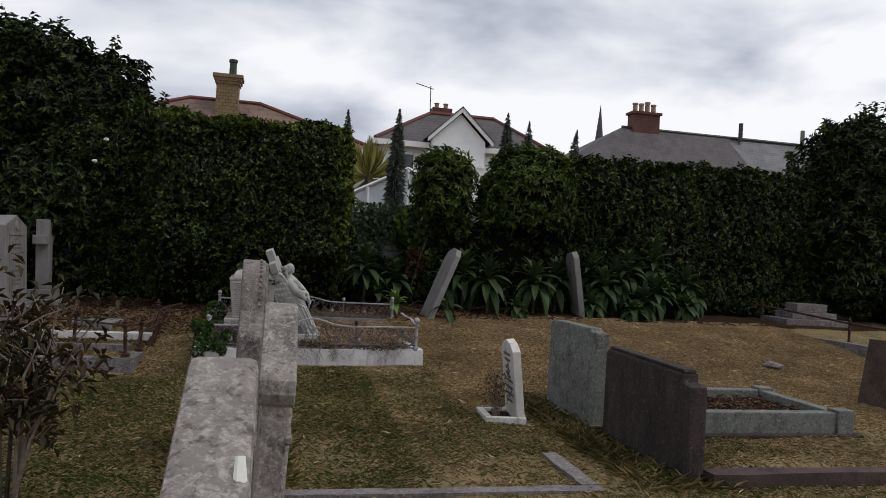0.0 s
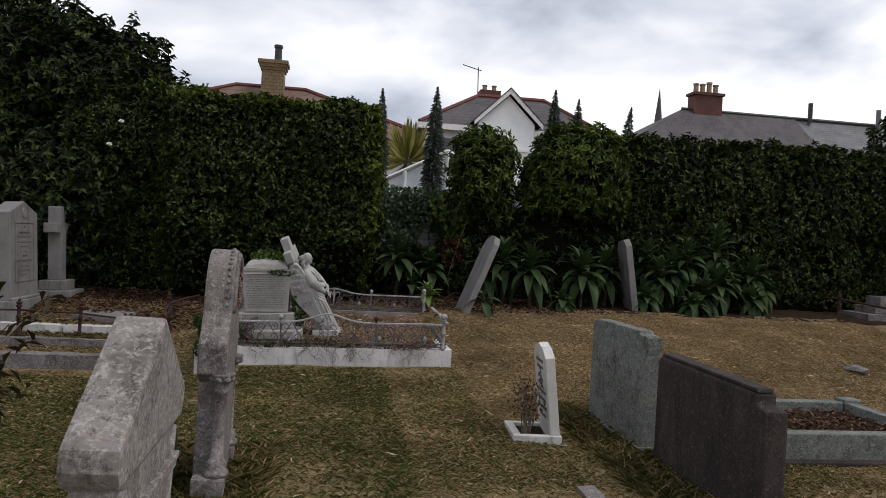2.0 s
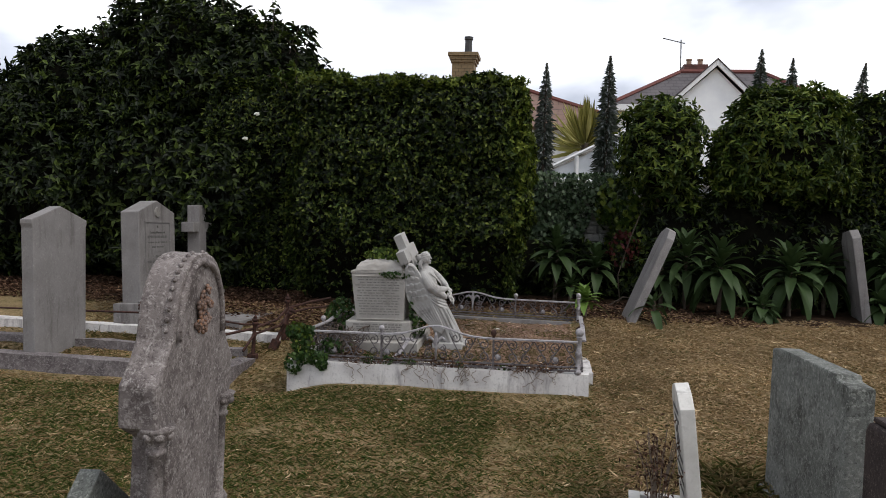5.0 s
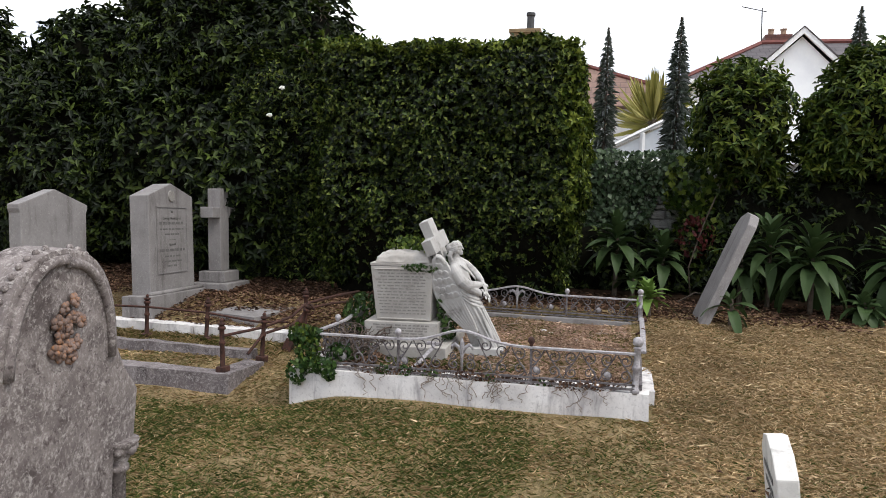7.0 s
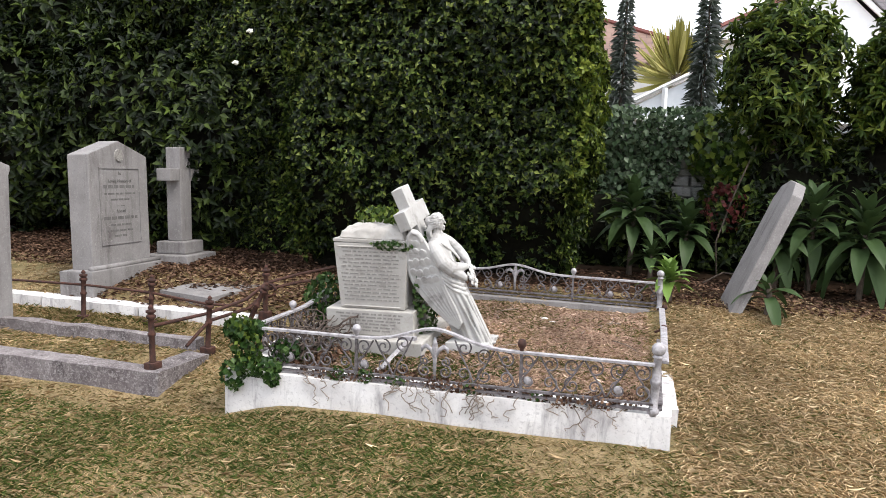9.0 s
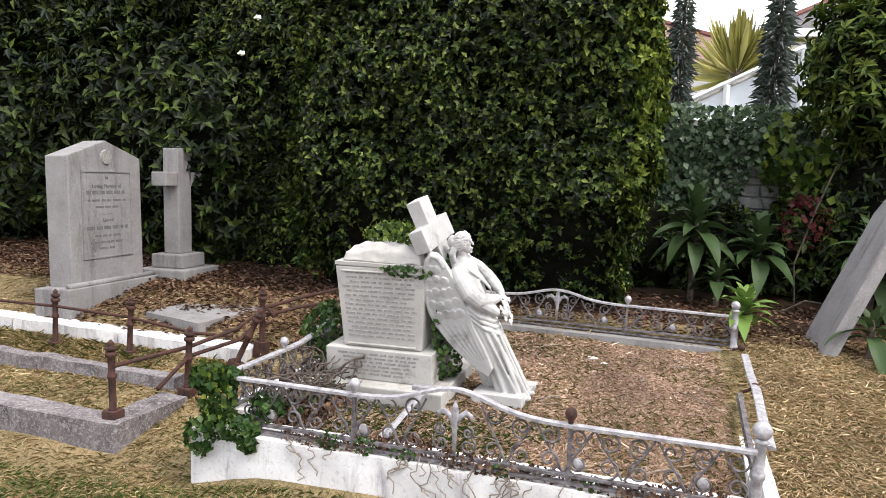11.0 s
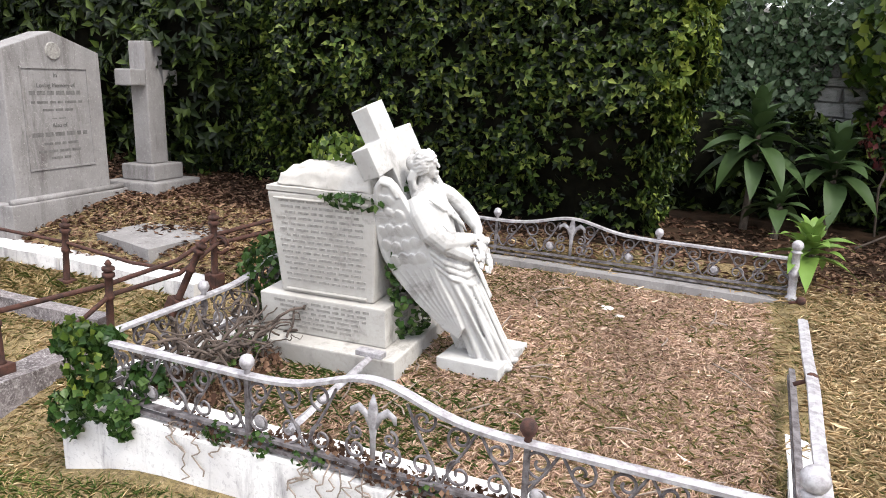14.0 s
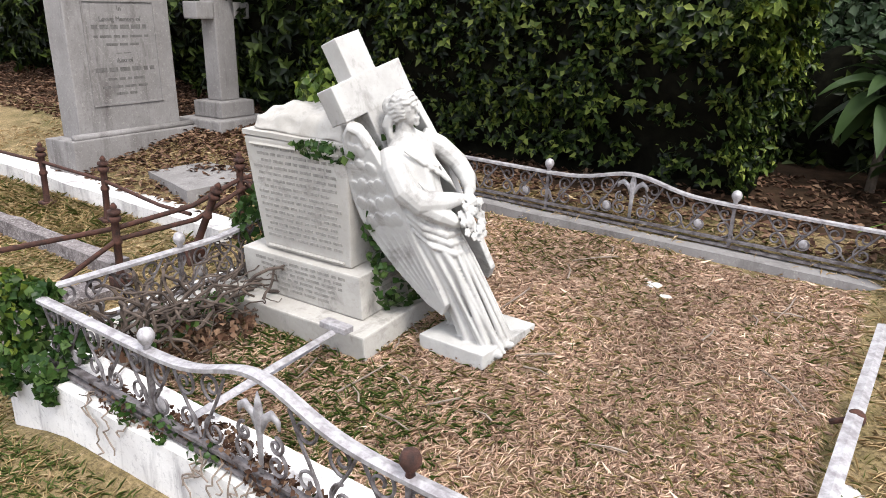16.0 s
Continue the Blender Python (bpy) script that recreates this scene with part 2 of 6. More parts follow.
# Near-black plant cores: shade between the leaves is put into this colour.
SHADE = plain_mat("inner_shade", (0.008, 0.008, 0.005), (0.003, 0.003, 0.002), 14.0, 1.0, 0.0, 1.0)
SOIL = plain_mat("dark_soil", (0.044, 0.027, 0.017), (0.018, 0.012, 0.008), 9.0, 1.0, 0.0, 1.0)
# Dark stops here and in TREE_LEAF also carry shade among the leaves.
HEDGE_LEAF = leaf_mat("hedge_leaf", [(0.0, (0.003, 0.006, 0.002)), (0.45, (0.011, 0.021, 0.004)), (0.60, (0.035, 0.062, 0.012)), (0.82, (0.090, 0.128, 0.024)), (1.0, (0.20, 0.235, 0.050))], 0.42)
BUSH_LEAF = leaf_mat("bush_leaf", [(0.0, (0.013, 0.026, 0.005)), (0.5, (0.058, 0.100, 0.015)), (1.0, (0.20, 0.245, 0.042))], 0.40)
FRESH_LEAF = leaf_mat("young_lit_hedge_leaf", [(0.0, (0.020, 0.038, 0.006)), (0.4, (0.070, 0.105, 0.014)), (1.0, (0.23, 0.27, 0.045))], 0.42, translucent=0.25)
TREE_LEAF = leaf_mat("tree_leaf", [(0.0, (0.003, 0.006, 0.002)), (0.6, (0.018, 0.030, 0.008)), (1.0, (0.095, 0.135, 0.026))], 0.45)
IVY_LEAF = leaf_mat("ivy_leaf", [(0.0, (0.014, 0.036, 0.009)), (0.6, (0.036, 0.075, 0.016)), (1.0, (0.10, 0.15, 0.045))], 0.36)
ECHIUM_LEAF = leaf_mat("echium_leaf", [(0.0, (0.032, 0.060, 0.020)), (1.0, (0.085, 0.125, 0.045))], 0.5)
LIME_LEAF = leaf_mat("fresh_green_leaf", [(0.0, (0.105, 0.185, 0.035)), (1.0, (0.20, 0.28, 0.065))], 0.45)
SPIRE_LEAF = leaf_mat("flower_spire_leaf", [(0.0, (0.086, 0.112, 0.086)), (0.7, (0.192, 0.220, 0.192)), (1.0, (0.384, 0.404, 0.422))], 0.6)
YUCCA_LEAF = leaf_mat("yucca_leaf", [(0.0, (0.15, 0.15, 0.035)), (0.5, (0.30, 0.27, 0.07)), (1.0, (0.48, 0.43, 0.16))], 0.5)
# Brighter, bluer than IVY_LEAF: light and gloss on the leaves painted in.
LIT_WALL_IVY = leaf_mat("lit_wall_ivy_leaf", [(0.0, (0.022, 0.042, 0.018)), (0.55, (0.080, 0.122, 0.062)), (1.0, (0.22, 0.28, 0.18))], 0.34)
RED_LEAF = leaf_mat("red_creeper_leaf", [(0.0, (0.05, 0.012, 0.012)), (1.0, (0.12, 0.03, 0.025))], 0.5)
BROWN_LEAF = leaf_mat("dry_brown_leaf", [(0.0, (0.045, 0.023, 0.015)), (0.5, (0.112, 0.059, 0.037)), (1.0, (0.25, 0.158, 0.10))], 0.8, translucent=0.1)
GRASS_BLADE = leaf_mat("grass_blade", [(0.0, (0.072, 0.098, 0.022)), (0.3, (0.156, 0.156, 0.042)), (0.55, (0.338, 0.247, 0.120)), (1.0, (0.585, 0.442, 0.240))], 0.7)
GREEN_BLADE = leaf_mat("green_blade", [(0.0, (0.047, 0.084, 0.014)), (1.0, (0.121, 0.168, 0.036))], 0.6)
PINK_STRAW = leaf_mat("bleached_pinkish_straw", [(0.0, (0.34, 0.215, 0.155)), (0.5, (0.58, 0.40, 0.29)), (1.0, (0.86, 0.66, 0.50))], 0.8, translucent=0.1)
STRAW = leaf_mat("cut_straw", [(0.0, (0.32, 0.215, 0.112)), (0.6, (0.57, 0.42, 0.235)), (1.0, (0.83, 0.65, 0.41))], 0.75, translucent=0.1)
RENDER_WHITE = plain_mat("white_render", (0.836, 0.847, 0.858), (0.770, 0.781, 0.803), 3.0, 0.8)
SLATE = roof_mat("slate_roof", (0.055, 0.045, 0.050), (0.075, 0.065, 0.068))
SLATE_PALE = roof_mat("pale_slate_roof", (0.12, 0.12, 0.125), (0.15, 0.15, 0.155))
TILE_BROWN = roof_mat("brown_tile_roof", (0.120, 0.068, 0.052), (0.160, 0.096, 0.072), 0.4)
TILE_RIDGE = plain_mat("red_ridge_tile", (0.16, 0.05, 0.04), (0.10, 0.035, 0.03), 5.0, 0.8)
BRICK_YELLOW = roof_mat("yellow_brick", (0.150, 0.105, 0.053), (0.195, 0.135, 0.068), 0.23)
BRICK_RED = roof_mat("red_brick", (0.072, 0.025, 0.019), (0.094, 0.033, 0.025), 0.23)
CLAY = plain_mat("clay_chimney_pot", (0.320, 0.224, 0.160), (0.240, 0.160, 0.112), 8.0, 0.85)
SOOT = plain_mat("dark_metal", (0.03, 0.03, 0.03), (0.05, 0.05, 0.05), 8.0, 0.6)
GLASS_DARK = plain_mat("window_glass", (0.05, 0.06, 0.07), (0.07, 0.08, 0.09), 1.0, 0.08)
# Opaque greenhouse panes: their whitish reflection is put into the colour.
GLASS_PALE = plain_mat("pale_reflection_glass", (0.58, 0.61, 0.64), (0.72, 0.74, 0.77), 2.0, 0.12)
FRAME_WHITE = plain_mat("white_frame_paint", (0.78, 0.78, 0.78), (0.68, 0.68, 0.68), 6.0, 0.5)
PETAL = plain_mat("white_petal", (0.75, 0.75, 0.70), (0.60, 0.60, 0.52), 12.0, 0.7)


# ---- mesh helpers ----
def part(name, bm, material, parent=None, label="", smooth=False, bevel=0.0):
    """One mesh object from a bmesh, under a thing or a part."""
    if bevel:
        sharp = [e for e in bm.edges if len(e.link_faces) == 2 and e.calc_face_angle(0) > 0.6]
        bmesh.ops.bevel(bm, geom=sharp, offset=bevel, segments=2, affect="EDGES", profile=0.6, clamp_overlap=True)
    me = bpy.data.meshes.new(name)
    bm.to_mesh(me)
    bm.free()
    if smooth:
        me.shade_smooth()
    me.materials.append(material)
    ob = new(name, me)
    if parent:
        ob.parent = parent
    return tagged(ob, label)


def empty(name, m=None):
    ob = new(name)
    if m is not None:
        ob.matrix_world = m
    return ob


def box_into(bm, x0, x1, y0, y1, z0, z1, m=None):
    a = Matrix.Translation(((x0 + x1) / 2, (y0 + y1) / 2, (z0 + z1) / 2)) @ Matrix.Diagonal((x1 - x0, y1 - y0, z1 - z0, 1))
    return bmesh.ops.create_cube(bm, size=1, matrix=(m @ a) if m else a)["verts"]


def box(x0, x1, y0, y1, z0, z1, cuts=0, rough=0.0):
    """A block; with cuts its faces are divided and worn unevenly."""
    bm = bmesh.new()
    box_into(bm, x0, x1, y0, y1, z0, z1)
    if cuts:
        longest = max(x1 - x0, y1 - y0, z1 - z0)
        for e_axis, size in enumerate((x1 - x0, y1 - y0, z1 - z0)):
            k = int(cuts * size / longest)
            if k:
                es = [e for e in bm.edges if abs((e.verts[1].co - e.verts[0].co)[e_axis]) > 0.9 * size]
                bmesh.ops.subdivide_edges(bm, edges=es, cuts=k, use_grid_fill=True)
        for v in bm.verts:
            v.co += Vector(noise.noise_vector(v.co * 5.0)) * rough + Vector(noise.noise_vector(v.co * 17.0)) * rough * 0.6
    return bm


def prism(outline, depth, axis="x"):
    """An outline in a wall's plane, (along, up), given thickness across it. axis: the way across."""
    bm = bmesh.new()
    put = (lambda a, h, d: (d, a, h)) if axis == "x" else (lambda a, h, d: (a, d, h))
    f = [bm.verts.new(put(a, h, -depth / 2)) for a, h in outline]
    k = [bm.verts.new(put(a, h, depth / 2)) for a, h in outline]
    bm.faces.new(f)
    bm.faces.new(k[::-1])
    for i in range(len(f)):
        j = (i + 1) % len(f)
        bm.faces.new((f[j], f[i], k[i], k[j]))
    bmesh.ops.recalc_face_normals(bm, faces=bm.faces)
    return bm


def tube_into(bm, pts, radii, sides=8, flat=1.0):
    """A tapered tube along points, with closed ends."""
    pts = [Vector(p) for p in pts]
    if isinstance(radii, (int, float)):
        radii = [radii] * len(pts)
    rings, side = [], None
    for i, p in enumerate(pts):
        d = (pts[min(i + 1, len(pts) - 1)] - pts[max(i - 1, 0)]).normalized()
        if side is None:
            side = d.cross(Vector((0, 0, 1)) if abs(d.z) < 0.9 else Vector((0, 1, 0))).normalized()
        side = (side - d * side.dot(d)).normalized()
        other = d.cross(side)
        rings.append([bm.verts.new(p + (side * math.cos(a) + other * math.sin(a) * flat) * radii[i]) for a in (2 * math.pi * k / sides for k in range(sides))])
    for a, b in zip(rings, rings[1:]):
        for k in range(sides):
            bm.faces.new((a[k], a[(k + 1) % sides], b[(k + 1) % sides], b[k]))
    bm.faces.new(rings[0][::-1])
    bm.faces.new(rings[-1])


def tube(pts, radii, sides=8, flat=1.0):
    bm = bmesh.new()
    tube_into(bm, pts, radii, sides, flat)
    return bm


def ball_into(bm, c, r, squash=(1, 1, 1), m=None, u=14, v=9):
    a = Matrix.Translation(c) @ Matrix.Diagonal((r * squash[0], r * squash[1], r * squash[2], 1))
    bmesh.ops.create_uvsphere(bm, u_segments=u, v_segments=v, radius=1, matrix=(m @ a) if m else a)


def lathe(profile, sides=14):
    """A turned shape from (radius, height) pairs."""
    bm = bmesh.new()
    rings = [[bm.verts.new((r * math.cos(2 * math.pi * k / sides), r * math.sin(2 * math.pi * k / sides), z)) for k in range(sides)] for r, z in profile]
    for a, b in zip(rings, rings[1:]):
        for k in range(sides):
            bm.faces.new((a[k], a[(k + 1) % sides], b[(k + 1) % sides], b[k]))
    bm.faces.new(rings[0][::-1])
    bm.faces.new(rings[-1])
    return bm


def mesh_from(name, verts, faces, material, parent=None, label="", smooth=False):
    me = bpy.data.meshes.new(name)
    me.vertices.add(len(verts))
    me.vertices.foreach_set("co", np.asarray(verts, dtype=np.float32).ravel())
    k = faces.shape[1]
    me.loops.add(faces.size)
    me.loops.foreach_set("vertex_index", faces.astype(np.int32).ravel())
    me.polygons.add(len(faces))
    me.polygons.foreach_set("loop_start", np.arange(0, faces.size, k, dtype=np.int32))
    me.update(calc_edges=True)
    me.materials.append(material)
    if smooth:
        me.shade_smooth()
    ob = new(name, me)
    if parent:
        ob.parent = parent
    return tagged(ob, label)


RNG = np.random.default_rng(7)


def unit(v):
    return v / np.maximum(np.linalg.norm(v, axis=-1, keepdims=True), 1e-9)


def leaf_arrays(base, way, up, length, width, droop=0.25, fold=0.25):
    """Leaves as pairs of folded quads: base, way, up are n x 3; six points each, curved along the length."""
    n = len(base)
    way = unit(way)
    side = unit(np.cross(way, up))
    nrm = np.cross(side, way)
    length = np.broadcast_to(np.asarray(length, float), (n,))[:, None]
    width = np.broadcast_to(np.asarray(width, float), (n,))[:, None]
    mid = base + way * length * 0.5
    tip = base + way * length - nrm * length * droop
    left = mid + side * width * 0.5 + nrm * width * fold
    right = mid - side * width * 0.5 + nrm * width * fold
    v = np.stack([base, right, tip, left], 1).reshape(-1, 3)
    i = np.arange(n)[:, None] * 4
    return v, np.concatenate([i + np.array([[0, 1, 2]]), i + np.array([[0, 2, 3]])])


def sprigs(centres, normals, count, length, width, spread=0.9, droop=0.25):
    """Leafy shoot tips: count leaves round each centre, opening outwards."""
    n = len(centres)
    c = np.repeat(centres, count, 0)
    d = np.repeat(unit(normals + RNG.normal(0, 0.35, (n, 3)) + np.array([0, 0, 0.35])), count, 0)
    helper = unit(RNG.normal(0, 1, (n, 3)))
    a = unit(np.cross(d, np.repeat(helper, count, 0)))
    b = np.cross(d, a)
    th = np.tile(np.arange(count) * 2.4, n) + RNG.uniform(0, 0.7, n * count)
    out = a * np.cos(th)[:, None] + b * np.sin(th)[:, None]
    k = RNG.uniform(0.5, 1.0, (n * count, 1))
    way = unit(d * (1 - k * spread * 0.75) + out * k * spread + np.array([0, 0, -0.12]))
    start = c - d * (RNG.uniform(0, 1, (n * count, 1)) * length * 0.8)
    ln = length * RNG.uniform(0.65, 1.25, n * count)
    return leaf_arrays(start, way, d + 0.3 * out, ln, width * RNG.uniform(0.75, 1.2, n * count), droop)


def joined(chunks):
    vs, fs, o = [], [], 0
    for v, f in chunks:
        vs.append(v)
        fs.append(f + o)
        o += len(v)
    return np.concatenate(vs), np.concatenate(fs)


def lump(p, scale, amount):
    return np.array([noise.noise(q) for q in (np.asarray(p) * scale).tolist()])[:, None] * amount


def ellipsoid_points(centre, radii, n, lowest=-0.8, loose=1.0):
    d = unit(RNG.normal(0, 1, (n * 2, 3)))
    d = d[d[:, 2] > lowest][:n]
    nrm = unit(d / np.array(radii))
    p = np.array(centre) + d * np.array(radii)
    amount = (0.16 + 0.12 * min(radii)) * loose
    return p + nrm * (lump(p, 2.2, amount) + lump(p, 0.9, amount) + lump(p, 6.0, 0.12 * loose)) + nrm * RNG.uniform(-0.2, 0.07, (len(p), 1)), nrm


def face_points(x0, x1, y0, y1, z0, z1, per_m2, sides="fstlr", undercut=0.0):
    """Points on a clipped hedge's faces: f front, b back, l left, r right, t top, with an uneven surface; undercut: how far the bare foot stands back."""
    out_p, out_n = [], []
    for s, (o, u, v, nrm) in {
        "f": ((x0, y0, z0), (x1 - x0, 0, 0), (0, 0, z1 - z0), (0, -1, 0)),
        "b": ((x0, y1, z0), (x1 - x0, 0, 0), (0, 0, z1 - z0), (0, 1, 0)),
        "l": ((x0, y0, z0), (0, y1 - y0, 0), (0, 0, z1 - z0), (-1, 0, 0)),
        "r": ((x1, y0, z0), (0, y1 - y0, 0), (0, 0, z1 - z0), (1, 0, 0)),
        "t": ((x0, y0, z1), (x1 - x0, 0, 0), (0, y1 - y0, 0), (0, 0, 1))}.items():
        if s not in sides:
            continue
        u, v, nrm = np.array(u, float), np.array(v, float), np.array(nrm, float)
        n = int(np.linalg.norm(u) * np.linalg.norm(v) * per_m2)
        p = np.array(o) + RNG.uniform(0, 1, (n, 1)) * u + RNG.uniform(0, 1, (n, 1)) * v
        p = p + nrm * (lump(p, 1.6, 0.16) + lump(p, 5.0, 0.09) + RNG.uniform(-0.12, 0.03, (n, 1)))
        mid = np.array([(x0 + x1) / 2, (y0 + y1) / 2, z0 + 0.55 * (z1 - z0)])
        half = np.array([(x1 - x0) / 2, (y1 - y0) / 2, 0.45 * (z1 - z0)])
        rel = np.clip((p - mid) / half, -1.3, 1.3)
        corner = np.clip(np.abs(rel) - 0.82, 0, 1)
        two = np.sort(corner * np.array([1, 1, 1]), 1)[:, 1:2]
        p = p - np.sign(rel) * (rel > -2) * two * 0.55 * np.array([1, 1, 1])
        if undercut and s in "fr":
            deep = np.clip((1.6 + 0.3 * lump(p, 1.3, 1.0)[:, 0] - p[:, 2]) / 0.75, 0, 1)
            p = p + np.stack([0 * deep, undercut * (s == "f") * deep * deep * (3 - 2 * deep), 0 * deep], 1)
            p = p[RNG.uniform(0, 1, n) > 0.6 * deep]
        out_p.append(p)
        out_n.append(np.broadcast_to(nrm, p.shape))
    return np.concatenate(out_p), np.concatenate(out_n)


def lumpy_core(x0, x1, y0, y1, z0, z1, undercut=0.0):
    bm = box(x0, x1, y0, y1, z0, z1, 10, 0.06)
    for v in bm.verts:
        if v.co.y < (y0 + y1) / 2:
            v.co.y += undercut * smooth_step((1.45 - v.co.z) / 0.8)
    return bm


# ---- ground and garden wall ----
def ground_grid():
    """One sheet: fine round the graves, coarse to the horizon."""
    xs = np.array([-400, -120, -40, -16] + [-10 + 0.125 * i for i in range(201)] + [18, 30, 60, 150, 400])
    ys = np.array([-400, -120, -40, -12] + [-4 + 0.125 * i for i in range(153)] + [18, 26, 40, 80, 160, 400])
    verts = [(x, y, ground_z(x, y)) for y in ys for x in xs]
    nx = len(xs)
    j, i = np.meshgrid(np.arange(len(ys) - 1), np.arange(nx - 1), indexing="ij")
    a = (j * nx + i).ravel()
    return mesh_from("ground", verts, np.stack([a, a + 1, a + nx + 1, a + nx], 1), GROUND, smooth=True)


tagged(ground_grid(), "dry mown cemetery grass with bare straw patches", "ground", kind="structure")
bm = box(-14, 0.6, 13.35, 13.65, 0.3, 2.2)
box_into(bm, 3.3, 16, 13.35, 13.65, 0.3, 2.2)
box_into(bm, 0.6, 3.3, 13.42, 13.65, 0.3, 2.15)
garden_wall = tagged(part("wall_garden", bm, WALL_STONE), "old rubble stone garden wall behind the hedges", "wall", kind="structure")


# ---- headstones and kerbs ----
def headstone(name, label, outline, depth, m, material, bevel=0.008, wear=0.0):
    """A slab cut to an outline (along, up), standing on the ground with its foot sunk in."""
    root = empty(name, m)
    bm = prism(outline, depth)
    if wear:
        bmesh.ops.triangulate(bm, faces=[f for f in bm.faces if len(f.verts) > 4])
    part("slab", bm, material, root, bevel=bevel)
    return tagged(root, label, "headstone", "headstones")


def gable(half, shoulder, apex, foot=-0.15):
    return [(-half, foot), (half, foot), (half, shoulder), (0.0, apex), (-half, shoulder)]


# nearest, cut with a low gable, streaked white
h = headstone("headstone", "grey lichened headstone with a low gabled top", gable(0.33, 1.13, 1.27), 0.085, pose(-0.07, 0.96, 0.09, 0, 0.5, 1), LICHEN_STONE, 0.012)
bm = tube([(0.03, -0.20, 1.20), (0.032, -0.215, 1.17), (0.031, -0.235, 1.12), (0.045, -0.27, 1.06)], [0.005, 0.008, 0.007, 0.004], 6, 0.5)
part("bird_dropping", bm, PETAL, h, "white streak of droppings")
# second, with a moulded gable cap
h = headstone("headstone", "grey headstone with a moulded gable cap and dark lichen", gable(0.30, 0.96, 1.14), 0.085, pose(-0.02, 2.66, 0.09, 0, 2, 1), RUSTY_LICHEN)
cap = [(-0.33, 0.955), (-0.31, 0.915), (0.31, 0.915), (0.33, 0.955), (0.33, 1.0), (0.0, 1.22), (-0.33, 1.0)]
part("cap", prism(cap, 0.115), RUSTY_LICHEN, h, bevel=0.012)
for z, d in ((0.80, 0.016), (0.775, 0.010)):
    part("string_course", box(0.040, 0.044 + d, -0.312, 0.312, z, z + 0.018), RUSTY_LICHEN, h, bevel=0.003)
rc = random.Random(23)
for k in range(20):
    a, r = 2.4 * k, 0.032 * math.sqrt(k)
    bm = bmesh.new()
    ball_into(bm, (0, 0, 0), rc.uniform(0.022, 0.036), (0.35, 1.25, 0.7), u=9, v=6)
    bm.transform(Matrix.Translation((0.044, 1.25 * r * math.cos(a), 0.60 + r * math.sin(a))) @ pose(math.degrees(a) + rc.uniform(-30, 30), 0, 0))
    part("carved_leaf", bm, RUSTY_LICHEN, h, smooth=True)
for s in (-1, 1):
    bm = tube([(0.043, s * 0.26, 0.15), (0.043, s * 0.26, 0.90)], 0.012, 8)
    part("edge_moulding", bm, LICHEN_STONE, h, smooth=True)


def pointed_arch(half, spring, apex, steps=9):
    """Right-hand half of a pointed arch, foot to apex."""
    k = apex - spring
    return [(half * math.cos(a) ** 0.85, spring + k * math.sin(a)) for a in (math.pi / 2 * i / steps for i in range(steps + 1))]


right = [(0.25, -0.15), (0.25, 0.60), (0.36, 0.66), (0.37, 0.82), (0.30, 0.90), (0.255, 0.98)] + pointed_arch(0.25, 1.0, 1.31)[1:]
outline = right[:-1] + [(0.0, 1.31)] + [(-a, h_) for a, h_ in right[-2::-1]]
gothic = empty("headstone", pose(-0.18, 5.20, 0.10, 0, 1.0, 3))
part("slab", prism(outline, 0.15), ARCH_STONE, gothic, bevel=0.012)
ring = [(math.copysign(abs(a), a), h_) for a, h_ in [(-x * 0.86, y) for x, y in pointed_arch(0.25, 1.0, 1.31)] + [(x * 0.86, y - 0.012) for x, y in reversed(pointed_arch(0.25, 1.0, 1.31))]]
part("arch_moulding", tube([(0.078, a, h_ - 0.03) for a, h_ in ring], 0.016, 6), ARCH_STONE, gothic, smooth=True)
cf = random.Random(17)
for i in range(13):
    a = 2.4 * i
    r = 0.021 * math.sqrt(i)
    bm = bmesh.new()
    for p_ in range(5):
        g = 2 * math.pi * p_ / 5 + i
        ball_into(bm, (0.0, 0.013 * math.cos(g), 0.013 * math.sin(g)), 0.012, (0.7, 1, 1), u=8, v=5)
    ball_into(bm, (0.008, 0, 0), 0.008, u=7, v=5)
    bm.transform(Matrix.Translation((0.080 + cf.uniform(0, 0.012), 0.85 * r * math.cos(a), 1.07 + 1.35 * r * math.sin(a))) @ pose(0, 0, 0, 0, cf.uniform(-25, 25), cf.uniform(-25, 25)))
    part("carved_flower", bm, ORANGE_STONE, gothic, "worn carved flower stained orange", True)
for i in range(11):
    for s in (-1, 1):
        a = math.pi / 2 * (i + 0.4) / 11.5
        bm = bmesh.new()
        ball_into(bm, (0.045, s * 0.252 * math.cos(a) ** 0.85, 1.0 + 0.312 * math.sin(a)), 0.011, u=7, v=5)
        part("carved_bead", bm, ARCH_STONE, gothic, smooth=True)
for s in (-1, 1):
    bm = lathe([(0.045, 0.11), (0.066, 0.11), (0.066, 0.135), (0.05, 0.15), (0.056, 0.175), (0.040, 0.20), (0.034, 0.205), (0.031, 0.55), (0.040, 0.557), (0.040, 0.572), (0.032, 0.578), (0.046, 0.61), (0.064, 0.645), (0.07, 0.66)])
    bm.transform(Matrix.Translation((0.05, s * 0.30, 0)))
    for i in range(7):
        a = 2 * math.pi * i / 7
        ball_into(bm, (0.05 + 0.05 * math.cos(a), s * 0.30 + 0.05 * math.sin(a), 0.63), 0.02, u=7, v=5)
    part("colonnette", bm, ARCH_STONE, gothic, smooth=True)
    part("colonnette_base", box(-0.07, 0.10, s * 0.30 - 0.068, s * 0.30 + 0.068, -0.1, 0.11), ARCH_STONE, gothic, bevel=0.012)
